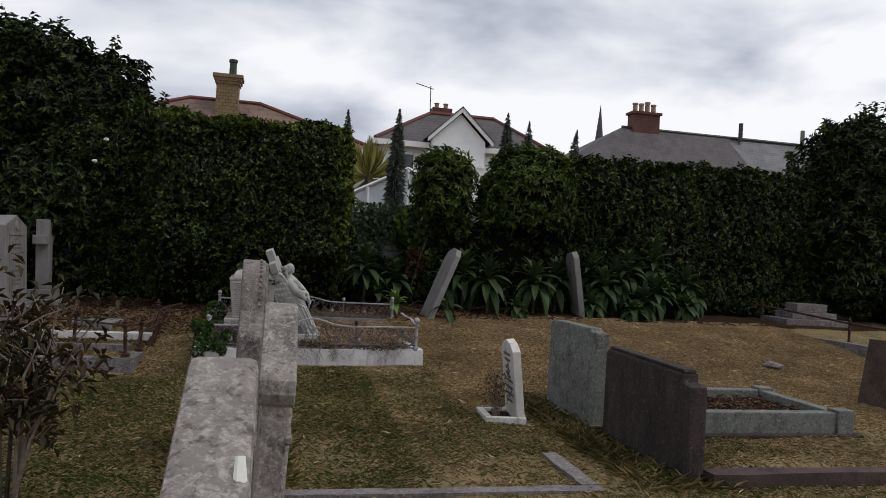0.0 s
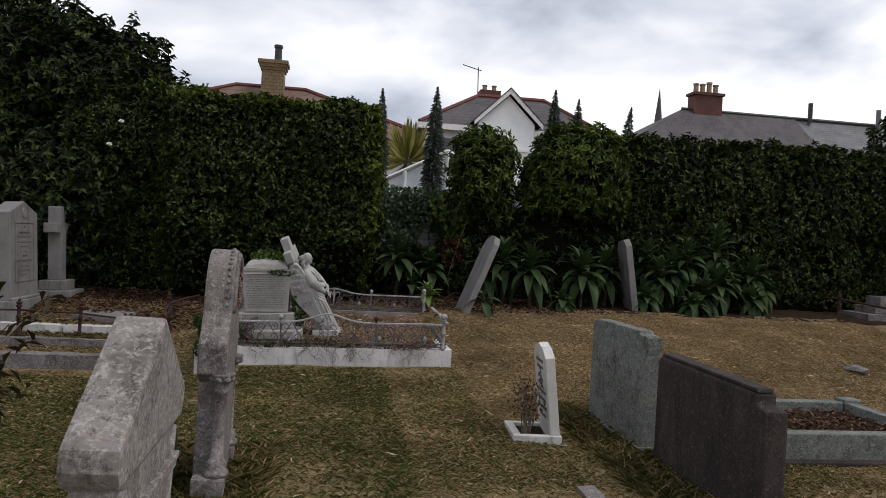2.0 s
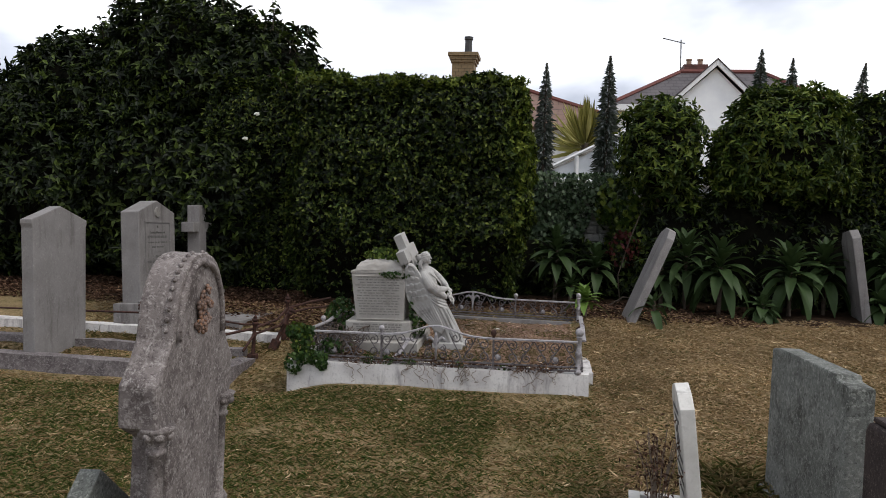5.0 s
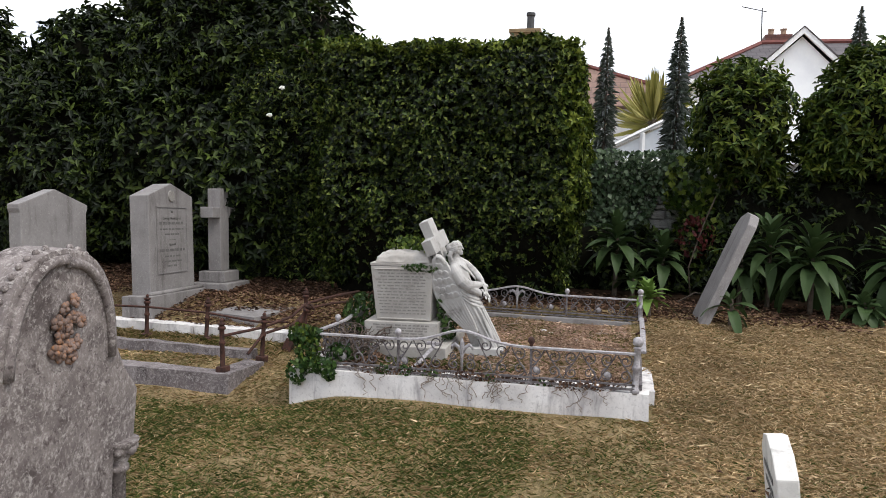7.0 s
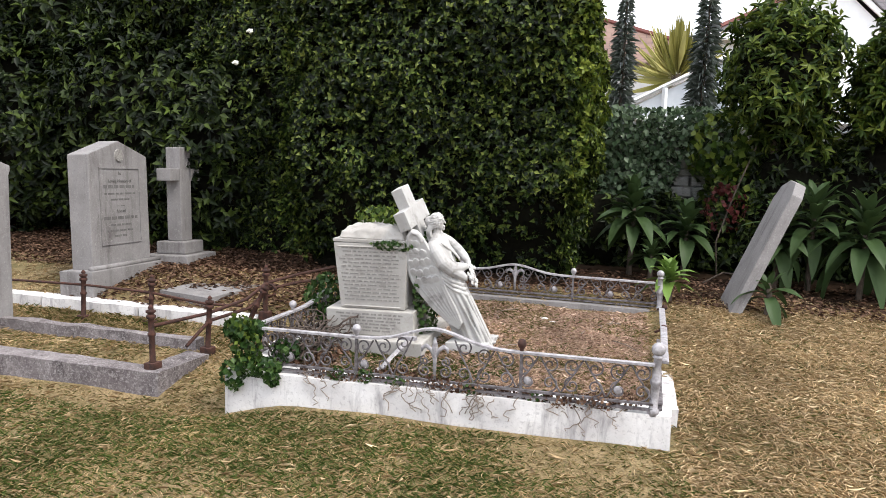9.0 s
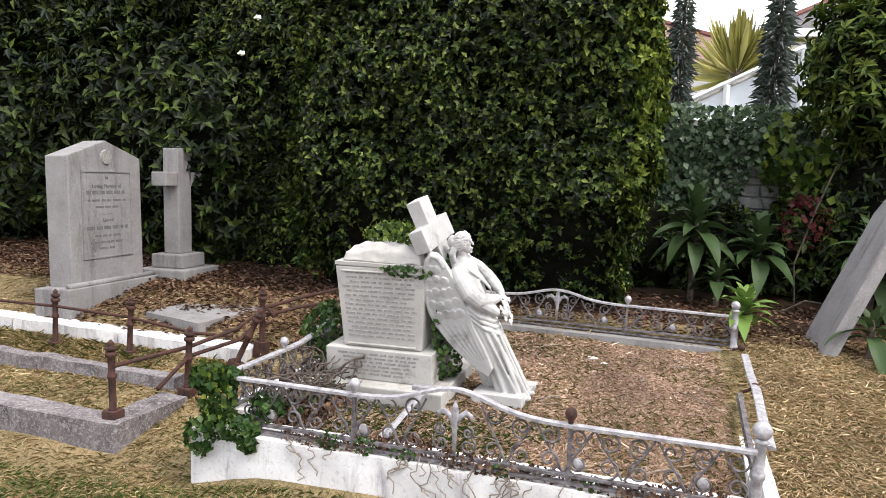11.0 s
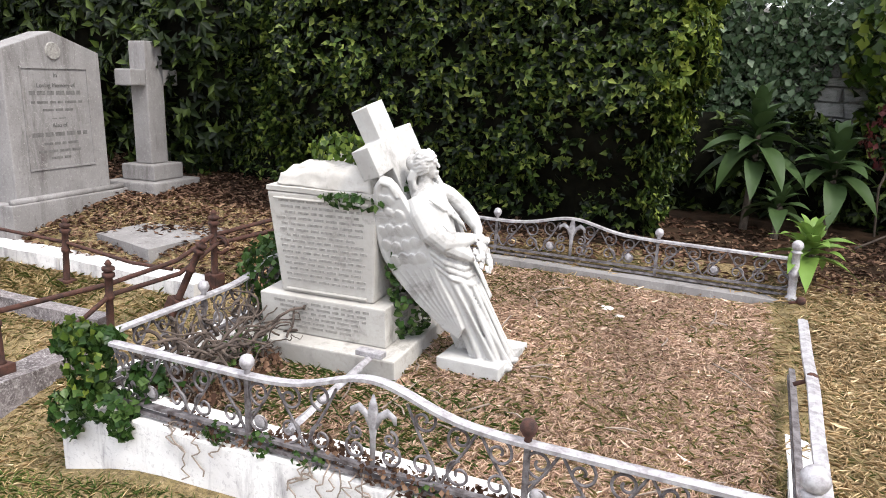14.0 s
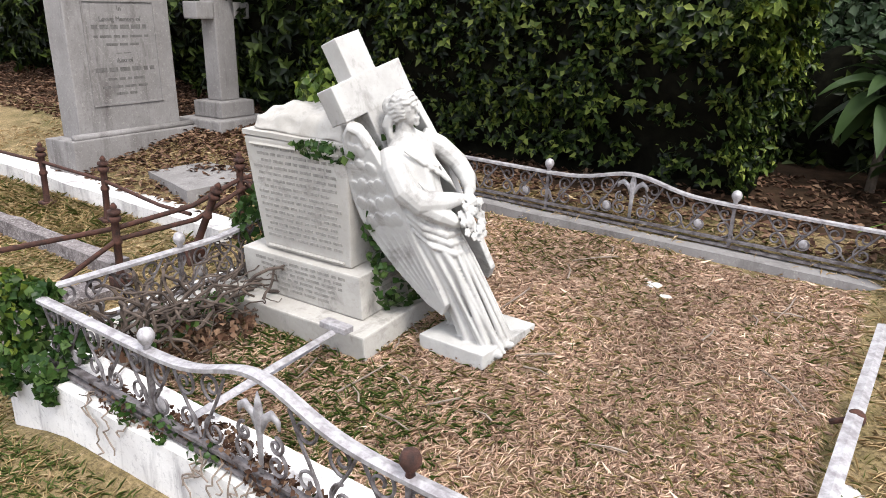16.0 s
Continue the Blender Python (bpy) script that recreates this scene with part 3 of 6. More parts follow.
tagged(gothic, "pointed-arch headstone with colonnettes and orange lichen", "headstone", "headstones")

headstone("headstone", "small dark pointed headstone low in the grass", gable(0.24, 0.24, 0.45), 0.09, pose(-0.40, 4.97, 0.10, 0, -2, 3), GREY_STONE)

# beyond the lawn, facing the row
tall = headstone("headstone", "tall plain pale headstone with a pedimented top", [(-0.37, -0.2), (0.37, -0.2), (0.385, 1.22), (0.40, 1.26), (0.40, 1.30), (0.0, 1.44), (-0.40, 1.30), (-0.40, 1.26), (-0.385, 1.22)], 0.13, pose(-3.57, 9.08, 0.18, 0, -2, -2), LIMESTONE, 0.01)
ins = headstone("headstone", "pale inscribed headstone with gabled top on moulded plinth", gable(0.42, 1.14, 1.28, 0.0), 0.22, pose(-3.40, 10.55, 0.46, 0, -3.0, 1), LIMESTONE, 0.01)
bm = bmesh.new()
box_into(bm, -0.16, 0.19, -0.53, 0.53, -0.25, 0.09)
part("plinth", bm, LIMESTONE, ins, bevel=0.01)
bm = tube([(0.15, -0.5, 0.105), (0.15, 0.5, 0.105)], 0.025, 8)
part("plinth_moulding", bm, LIMESTONE, ins, smooth=True)
for y0, y1, z0, z1 in ((-0.29, 0.29, 1.015, 1.03), (-0.29, 0.29, 0.30, 0.312), (-0.29, -0.278, 0.312, 1.015), (0.278, 0.29, 0.312, 1.015)):
    part("panel_edge", box(0.105, 0.119, y0, y1, z0, z1), LIMESTONE, ins)
bm = bmesh.new()
bmesh.ops.create_cone(bm, cap_ends=True, segments=24, radius1=0.065, radius2=0.058, depth=0.016, matrix=pose(0.115, 0, 1.14, 0, 90, 0))
part("roundel", bm, CARVED, ins, "small carved roundel")


def lettering(text, size, m, parent):
    c = bpy.data.curves.new("lettering", "FONT")
    c.body, c.size, c.align_x, c.extrude = text, size, "CENTER", 0.0015
    c.materials.append(INK)
    ob = new("lettering", c)
    ob.parent = parent
    ob.matrix_local = m
    return ob


face = lambda z: Matrix.Translation((0.1125, 0, z)) @ pose(0, 0, 0, 90, 0, 90)
lettering("In", 0.05, face(0.955), ins)
lettering("Loving Memory of", 0.045, face(0.885), ins)
lettering("Also of", 0.045, face(0.60), ins)
row_rng = random.Random(3)
for z, w, hgt in ((0.83, 0.46, 0.030), (0.77, 0.44, 0.018), (0.715, 0.26, 0.018), (0.66, 0.12, 0.006), (0.535, 0.48, 0.030), (0.475, 0.30, 0.018), (0.42, 0.40, 0.018), (0.37, 0.20, 0.018)):
    x = -w / 2
    while x < w / 2 - 0.02:
        ln = min(row_rng.uniform(0.03, 0.10), w / 2 - x)
        part("worn_word", box(0.1095, 0.1115, x, x + ln, z, z + hgt), INK, ins)
        x += ln + 0.018

# cross on two steps
cross = empty("stone_cross", pose(-3.2, 11.34, 0.44, 0, -2.2, 0))
bm = box(-0.085, 0.085, -0.095, 0.095, 0.30, 1.28)
part("shaft", bm, LIMESTONE, cross, bevel=0.012)
for s in (-1, 1):
    part("arm", box(-0.083, 0.083, min(s * 0.096, s * 0.26), max(s * 0.096, s * 0.26), 0.93, 1.06), LIMESTONE, cross, bevel=0.012)
part("upper_step", box(-0.17, 0.17, -0.17, 0.17, 0.17, 0.30), LIMESTONE, cross, bevel=0.012)
part("lower_step", box(-0.26, 0.26, -0.27, 0.27, -0.2, 0.168), LIMESTONE, cross, bevel=0.014)
tagged(cross, "plain pale stone cross on two square steps", "cross")

# along the grass on the other side
white = headstone("headstone", "small white marble headstone with dark lettering, leaning", [(-0.21, 0.0), (0.21, 0.0), (0.21, 0.60), (0.13, 0.66), (0.0, 0.69), (-0.13, 0.66), (-0.21, 0.60)], 0.07, pose(2.11, 6.16, 0.13, 0, -7, -4), WHITE_STONE, 0.006)
for k, (z, w) in enumerate(((0.55, 0.24), (0.50, 0.20), (0.32, 0.30), (0.26, 0.26), (0.20, 0.28), (0.14, 0.18))):
    part("worn_word", box(-0.038, -0.036, -w / 2, w / 2, z, z + 0.022), INK, white)
bm = bmesh.new()
for i in range(9):
    ball_into(bm, (-0.036, 0.03 * math.cos(i * 2.4) * (i ** 0.5) * 0.8, 0.42 + 0.022 * math.sin(i * 2.4) * (i ** 0.5)), 0.018, (0.25, 1, 1), u=7, v=5)
part("emblem", bm, INK, white, "dark carved emblem")
tray = empty("grave_tray", pose(1.95, 6.16, 0.11, 0, 0, -4))
for x0, x1, y0, y1 in ((-0.15, -0.09, -0.22, 0.22), (0.12, 0.2, -0.22, 0.22), (-0.09, 0.12, -0.22, -0.16), (-0.09, 0.12, 0.16, 0.22)):
    part("kerb", box(x0, x1, y0, y1, -0.06, 0.06), WHITE_STONE, tray, bevel=0.006)
part("base_slab", box(-0.20, 0.23, -0.27, 0.27, -0.08, 0.01, 8, 0.008), KERB_GREY, tray)
part("soil", box(-0.09, 0.12, -0.16, 0.16, -0.06, 0.03, 6, 0.01), SOIL, tray)
tagged(tray, "small white marble kerbed tray with soil", "grave kerb")

grey = headstone("headstone", "rough grey headstone with stepped top edge", [(-0.5, -0.15), (0.5, -0.15), (0.5, 0.83), (0.38, 0.85), (-0.36, 0.85), (-0.37, 0.825), (-0.5, 0.815)], 0.115, pose(2.685, 6.23, 0.11, 0, 0.5, 2), GREY_STONE, 0.014)
part("foot_slab", box(-0.09, 0.09, -0.52, 0.52, -0.12, 0.05, 8, 0.01), GREY_STONE, grey)
dark = headstone("headstone", "blackened headstone with a chamfered top and side shoulder", [(-0.61, -0.15), (0.61, -0.15), (0.61, 0.70), (0.58, 0.74), (-0.50, 0.72), (-0.505, 0.66), (-0.61, 0.645)], 0.13, pose(2.735, 4.95, 0.09, 0, 0, 1.5), DARK_STONE, 0.018)
part("coping", prism([(-0.5, 0.722), (0.58, 0.742), (0.57, 0.765), (-0.49, 0.745)], 0.10), DARK_STONE, dark, bevel=0.008)


def kerb_run(name, label, x0, x1, y0, y1, z0, z1, material, rough=0.008, cuts=14):
    ob = part(name, box(x0, x1, y0, y1, z0, z1, cuts, rough), material)
    return tagged(ob, label, "kerb", "grave kerbs")


sur = empty("grave_surround", pose(3.95, 6.2, 0.1, 0, 0, 0))
for x0, x1, y0, y1, z1 in ((-1.08, 0.95, -0.62, -0.50, 0.21), (-1.08, 0.95, 0.46, 0.58, 0.21), (0.952, 1.07, -0.49, 0.45, 0.21), (0.955, 1.12, -0.64, -0.492, 0.235), (0.955, 1.12, 0.452, 0.60, 0.235)):
    part("kerb", box(x0, x1, y0, y1, -0.1, z1), GREY_STONE, sur, bevel=0.01)
part("plinth", box(-1.1, 1.18, -0.70, 0.66, -0.12, 0.03), DARK_STONE, sur, bevel=0.01)
part("infill", box(-1.08, 0.95, -0.5, 0.46, -0.05, 0.13, 12, 0.02), SOIL, sur)
tagged(sur, "grey stone grave surround filled with dry leaves", "grave kerb")
kerb_run("kerb", "low brown kerb running across the grass", 2.82, 6.6, 4.24, 4.38, -0.05, 0.19, BROWN_STONE)
kerb_run("kerb", "worn pale kerb sunk flush in the grass", 0.05, 2.05, 4.18, 4.28, -0.05, 0.125, KERB_GREY)
kerb_run("kerb", "worn pale kerb sunk flush in the grass", 1.93, 2.04, 4.285, 5.0, -0.05, 0.13, KERB_GREY)
lean = headstone("headstone", "dark brown slab leaning back beside the path", gable(0.48, 0.74, 0.76), 0.10, pose(6.45, 6.5, 0.11, 0, 10, 2), BROWN_STONE)
step = empty("stepped_base", pose(9.75, 12.0, 0.58, 0, 0, -4))
for k, (w, z0, z1) in enumerate(((0.64, -0.2, 0.14), (0.45, 0.142, 0.26), (0.31, 0.262, 0.42))):
    part("step", box(-w, w, -w * 0.6, w * 0.6, z0, z1), KERB_GREY, step, bevel=0.012)
tagged(step, "three-stepped pale stone base without its monument", "monument base")
kerb_run("kerb", "pale kerb along the far graves", 8.62, 8.76, 8.3, 12.2, 0.0, 0.52, KERB_GREY)

# two leaning slabs before the tall plants
slabL = headstone("headstone", "pale headstone leaning far over beside the plants", [(-0.28, -0.25), (0.28, -0.25), (0.28, 1.02), (0.2, 1.13), (0.0, 1.17), (-0.2, 1.13), (-0.28, 1.02)], 0.09, pose(2.27, 11.08, 0.56, -4, 22.5, 3), LIMESTONE, 0.01)
slabR = headstone("headstone", "narrow pale headstone with clipped shoulder, leaning slightly", [(-0.25, -0.2), (0.25, -0.2), (0.25, 1.0), (0.15, 1.12), (-0.15, 1.15), (-0.25, 1.05)], 0.10, pose(5.12, 11.88, 0.58, 0, -9, -6), LIMESTONE, 0.01)

# ---- left-hand plot: kerbs, slab, iron rail fence ----
kerb_run("kerb", "stained low grave kerb, white lime on top", -5.4, -1.48, 8.58, 8.76, -0.1, 0.20, KERB_GREY, 0.01, 30)
kerb_run("kerb", "stained low grave kerb, white lime on top", -1.66, -1.485, 8.765, 9.18, -0.1, 0.20, KERB_GREY, 0.01, 6)
kerb_run("kerb", "thin broken kerb in the grass", -4.8, -1.66, 9.28, 9.38, 0.0, 0.255, KERB_GREY, 0.014, 20)
for x0, x1 in ((-5.6, -3.62), (-3.6, -2.62), (-2.6, -1.52)):
    kerb_run("kerb", "white-limed kerb stone behind the iron fence", x0, x1, 9.86, 10.06, 0.1, 0.325, KERB_WHITE, 0.01, 8)
flat = part("flat_slab", box(-0.30, 0.30, -0.40, 0.40, -0.08, 0.02, 8, 0.006), LIMESTONE)
flat.matrix_world = pose(-2.25, 10.52, 0.42, 3, 0, -14)
tagged(flat, "weathered flat stone slab lying among dead leaves", "slab")


def iron_post(m, height=0.41):
    root = empty("iron_post", m)
    part("foot", box(-0.042, 0.042, -0.042, 0.042, -0.06, 0.055), RUST, root, bevel=0.006)
    bm = lathe([(0.028, 0.05), (0.020, 0.065), (0.019, height * 0.55), (0.026, height * 0.57), (0.026, height * 0.61), (0.019, height * 0.63), (0.020, height * 0.84), (0.032, height * 0.86), (0.032, height * 0.90), (0.022, height * 0.92)], 10)
    part("shaft", bm, RUST, root, smooth=True)
    bm = lathe([(0.014, height * 0.92), (0.032, height * 0.95), (0.032, height * 0.985), (0.012, height), (0.019, height * 1.03), (0.006, height * 1.08)], 10)
    part("finial", bm, RUST, root, smooth=True)
    return tagged(root, "rusty cast-iron fence post with turned finial", "fence post", "iron fence posts")


first_post = iron_post(pose(-3.02, 9.70, 0.19))
for m in (pose(-2.38, 9.72, 0.20, 0, 2), pose(-1.59, 8.68, 0.19, 0, -3), pose(-1.55, 9.26, 0.17, 2, 3), pose(-1.47, 9.64, 0.26, -8, 22), pose(-1.47, 9.98, 0.32), pose(-4.3, 9.70, 0.18), pose(8.9, 9.95, 0.46), pose(8.95, 12.2, 0.6)):
    copy_thing(first_post, m)


def rail(label, pts, r=0.011):
    bm = tube(pts, r, 7)
    return tagged(part("iron_rail", bm, RUST, smooth=True), label, "rail", "iron rails")


rail("rusty iron rail between the fence posts", [(-5.6, 9.66, 0.46), (-4.3, 9.70, 0.475), (-3.02, 9.70, 0.505), (-2.38, 9.72, 0.49), (-1.85, 9.72, 0.44), (-1.5, 9.66, 0.47)])
rail("rusty iron rail sagging along the grave", [(-1.59, 8.68, 0.49), (-1.55, 9.26, 0.475), (-1.45, 9.64, 0.53), (-1.47, 9.98, 0.61), (-1.40, 10.5, 0.63), (-1.30, 11.0, 0.64)], 0.013)
rail("twisted lower rusty rail hanging loose", [(-1.52, 8.95, 0.30), (-1.54, 9.26, 0.42), (-1.43, 9.64, 0.46), (-1.45, 9.98, 0.56), (-1.37, 10.4, 0.57), (-1.25, 10.8, 0.56)], 0.013)
rail("dark iron rail before the far hedge", [(8.95, 13.4, 0.88), (8.95, 12.2, 0.92), (8.9, 9.95, 0.80), (8.9, 8.6, 0.76)], 0.018)
bm = bmesh.new()
for k in range(2):
    tube_into(bm, [(-1.44 + 0.05 * math.cos(a), 9.99 + 0.02 * k, 0.55 + 0.05 * math.sin(a)) for a in (i * 0.45 for i in range(14))], 0.009, 6)
tagged(part("iron_ring", bm, RUST, smooth=True), "rusty ring bracket hanging on the rail", "bracket")


# ---- the railed plot ----
plot = empty("railed_grave_kerb", pose(0, 0, 0, 0, 0, 0))
bm = box(-0.86, 1.70, 8.35, 8.56, -0.05, 0.385, 22, 0.005)
bm.transform(pose(0.4, 8.35, 0, 0, -1.1, -0.9) @ Matrix.Translation((-0.4, -8.35, 0)))
part("front_kerb", bm, KERB_WHITE, plot)
part("side_kerb", box(1.635, 1.74, 8.57, 10.72, 0.0, 0.375, 20, 0.006), KERB_WHITE, plot)
part("side_kerb", box(-0.86, -0.70, 8.585, 10.72, 0.0, 0.40, 20, 0.005), KERB_WHITE, plot)
part("back_kerb", box(-0.86, 1.72, 10.725, 10.92, 0.0, 0.535, 20, 0.005), LIMESTONE, plot, "weathered stone back kerb")
tagged(plot, "broad white marble kerb round a square grave plot", "grave kerb")


def spiral(cx, cz, r, turns, start, direction, steps=26):
    return [(cx + r * (1 - 0.82 * k / steps) * math.cos(start + direction * turns * 2 * math.pi * k / steps), cz + r * (1 - 0.82 * k / steps) * math.sin(start + direction * turns * 2 * math.pi * k / steps)) for k in range(steps + 1)]


def ornate_rail(m, length, hump, posts, height=0.235, rise=0.085, width=0.21, scrolls=True):
    """An ornamental cast rail along local x: two bottom bars, scrolls, fleur-de-lis, a wavy flat top."""
    root = empty("ornamental_railing", m)
    top = lambda x: height + rise * math.exp(-((x - hump) / width) ** 2)
    n = 60
    bm = bmesh.new()
    prof = [(-0.019, 0.0), (0.019, 0.0), (0.019, 0.012), (0.0, 0.017), (-0.019, 0.012)]
    rings = [[bm.verts.new((length * a / n, d, top(length * a / n) + z)) for d, z in prof] for a in range(n + 1)]
    for r0, r1 in zip(rings, rings[1:]):
        for k in range(5):
            bm.faces.new((r0[k], r0[(k + 1) % 5], r1[(k + 1) % 5], r1[k]))
    bm.faces.new(rings[0][::-1])
    bm.faces.new(rings[-1])
    bmesh.ops.recalc_face_normals(bm, faces=bm.faces)
    part("top_rail", bm, IRON_PAINT, root)
    for z0, z1 in ((0.0, 0.012), (0.03, 0.042)):
        part("bottom_bar", box(0, length, -0.012, 0.012, z0, z1), IRON_DARK, root)
    for x in posts:
        part("upright", box(x - 0.008, x + 0.008, -0.008, 0.008, 0.012, top(x)), IRON_DARK, root)
        bm = lathe([(0.012, 0.0), (0.010, 0.012), (0.016, 0.02), (0.024, 0.034), (0.025, 0.046), (0.018, 0.062), (0.006, 0.068)])
        bm.transform(Matrix.Translation((x, 0, top(x) + 0.012)))
        part("ball_finial", bm, RUST if x == 1.555 else IRON_PAINT, root, smooth=True)
    if not scrolls:
        return tagged(root, "bare iron side rail of the grave, flaking silver paint", "railing", "grave railings")
    # scrolls in pairs along the length
    k = int(length / 0.115)
    for i in range(k):
        x = (i + 0.5) * length / k
        room = top(x) - 0.045
        s = 1 if i % 2 else -1
        r = min(0.045, room * 0.27)
        if abs(x - hump) < 0.07:
            continue
        for cz, st in ((0.045 + r, s), (0.045 + room - r, -s)):
            pts = spiral(x, cz, r, 1.35, math.pi / 2 * st, s * st)
            part("scroll", tube([(px, 0, pz) for px, pz in pts], 0.0048, 5), IRON_DARK, root)
        pts = [(x - s * 0.055, 0.05), (x - s * 0.02, 0.045 + room * 0.35), (x + s * 0.02, 0.045 + room * 0.65), (x + s * 0.055, 0.04 + room)]
        part("curved_bar", tube([(px, 0, pz) for px, pz in pts], 0.005, 5), IRON_DARK, root)
        if i % 4 == 1:
            bm = bmesh.new()
            ball_into(bm, (x, 0, 0.045 + r), r * 0.55, (1, 0.3, 1), u=10, v=6)
            part("leaf_boss", bm, IRON_PAINT, root, smooth=True)
    # fleur-de-lis under the hump
    z = 0.045
    bm = tube([(hump, 0, z), (hump, 0, z + 0.10), (hump, 0, z + 0.16), (hump, 0, z + 0.20), (hump, 0, z + 0.235)], [0.009, 0.011, 0.02, 0.015, 0.003], 8, 0.4)
    part("fleur_stem", bm, IRON_PAINT, root, smooth=True)
    for s in (-1, 1):
        pts = [(hump, z + 0.11), (hump + s * 0.022, z + 0.165), (hump + s * 0.05, z + 0.185), (hump + s * 0.072, z + 0.172), (hump + s * 0.076, z + 0.15)]
        part("fleur_petal", tube([(px, 0, pz) for px, pz in pts], [0.008, 0.013, 0.015, 0.011, 0.005], 7, 0.5), IRON_PAINT, root, smooth=True)
        for cz, r in ((z + 0.045, 0.04), (z + 0.10, 0.028)):
            part("scroll", tube([(px, 0, pz) for px, pz in spiral(hump + s * 0.06, cz, r, 1.4, math.pi / 2, -s)], 0.0052, 5), IRON_DARK, root)
    return tagged(root, "ornamental cast-iron grave railing with scrolls, flaking silver paint", "railing", "grave railings")


ornate_rail(pose(-0.64, 8.42, 0.378, 0, -1.2, -2.0), 2.24, 1.07, (0.60, 1.555))
ornate_rail(pose(-0.78, 10.83, 0.545, 0, 0, 0), 2.48, 1.25, (0.78, 1.75), 0.20, 0.065)
ornate_rail(pose(1.635, 8.40, 0.415, 2, -1.5, 89), 1.42, 0.66, (), 0.25, 0.02, 0.21, False)
ornate_rail(pose(-0.77, 8.50, 0.385, 1, 0, 90), 2.26, 1.1, (0.55, 1.6), 0.21, 0.07)


def corner_post(m, h, material, r=0.03):
    root = empty("corner_post", m)
    bm = lathe([(0.03, 0.0), (0.03, 0.03), (0.022, 0.04), (0.022, h * 0.45), (0.028, h * 0.48), (0.028, h * 0.53), (0.022, h * 0.56), (0.02, h * 0.86), (0.03, h * 0.88), (0.016, h * 0.92)], 12)
    part("shaft", bm, IRON_PAINT, root, smooth=True)
    bm = bmesh.new()
    ball_into(bm, (0, 0, h), r)
    part("ball_finial", bm, material, root, smooth=True)
    return tagged(root, "iron corner post with a ball finial", "post", "railing corner posts")


corner_post(pose(1.60, 8.355, 0.40, 0, 1), 0.345, IRON_PAINT, 0.036)
corner_post(pose(1.69, 10.76, 0.53, 0, -2), 0.31, IRON_PAINT)
corner_post(pose(-0.78, 10.82, 0.53), 0.30, IRON_PAINT)
ball = bmesh.new()
ball_into(ball, (0, 0, 0), 0.023)
tube_into(ball, [(0, 0, -0.02), (0, 0, -0.06)], 0.008, 6)
knob = tagged(part("fallen_finial", ball, RUST, smooth=True), "rusty ball finial bent over on the rail", "finial", "loose finials")
knob.matrix_world = pose(1.66, 9.16, 0.70, 0, 60, 0)
copy_thing(knob, pose(1.72, 10.55, 0.60, 0, 70, 0))
# a loose bar fallen across to the monument's step
brace = empty("loose_brace", pose(0, 0, 0))
part("bar", tube([(0.10, 8.42, 0.46), (0.08, 8.75, 0.475), (0.05, 9.10, 0.475)], 0.017, 4, 0.6), IRON_PAINT, brace)
part("bar", tube([(0.02, 8.55, 0.40), (0.045, 8.75, 0.43), (0.06, 8.98, 0.46)], 0.012, 4, 0.6), IRON_PAINT, brace)
part("end_plate", box(-0.01, 0.11, 9.06, 9.11, 0.478, 0.502), IRON_PAINT, brace, bevel=0.004)
tagged(brace, "broken iron brace leaning from the rail to the step", "brace")

# ---- the leaning monument ----
tomb = empty("pedestal_monument", pose(-0.26, 9.50, 0.375, 4.5, -2.0, -1.0))
part("step", box(-0.42, 0.40, -0.35, 0.35, -0.2, 0.085), TOMB_STONE, tomb, bevel=0.008)
part("base_block", box(-0.33, 0.31, -0.25, 0.25, 0.087, 0.265), TOMB_STONE, tomb, bevel=0.006)
bm = bmesh.new()
vs = box_into(bm, -0.27, 0.27, -0.22, 0.22, 0.267, 0.73)
for v in vs:
    if v.co.z < 0.5:
        v.co.x *= 0.87
        v.co.y *= 0.95
part("die", bm, TOMB_STONE, tomb, bevel=0.008)
bm = box(-0.272, 0.272, -0.222, 0.222, 0.732, 0.752, 6, 0.004)
part("cornice", bm, TOMB_STONE, tomb)
bm = box(-0.235, 0.235, -0.195, 0.195, 0.753, 0.835, 34, 0.006)
for v in bm.verts:
    x, y = v.co.x / 0.235, v.co.y / 0.195
    swell = max(0.0, 1 - 0.75 * x ** 4 - 0.85 * y ** 4)
    up = (v.co.z - 0.753) / 0.082
    v.co.z += up * (0.045 * swell - 0.03 + 0.008 * math.sin(9 * x + 4 * y) * math.sin(7 * y))
    v.co.x *= 1 - 0.08 * up
    v.co.y *= 1 - 0.10 * up
for v in bm.verts:
    v.co += Vector(noise.noise_vector(v.co * 11.0)) * 0.014 + Vector(noise.noise_vector(v.co * 28.0)) * 0.006
part("broken_cap", bm, TOMB_STONE, tomb, "weathered cap stone with worn rounded top", smooth=True)
rr = random.Random(11)
for row in range(15):
    z = 0.69 - row * 0.026
    fl = -0.2215 + 0.011 * (0.73 - z) / 0.463
    w = 0.25 - 0.035 * (0.73 - z) / 0.463 - rr.uniform(0.01, 0.06)
    x = -w
    while x < w - 0.02:
        ln = min(rr.uniform(0.02, 0.075), w - x)
        part("carved_word", box(x, x + ln, fl - 0.0012, fl + 0.004, z, z + 0.011), CARVED, tomb)
        x += ln + 0.012
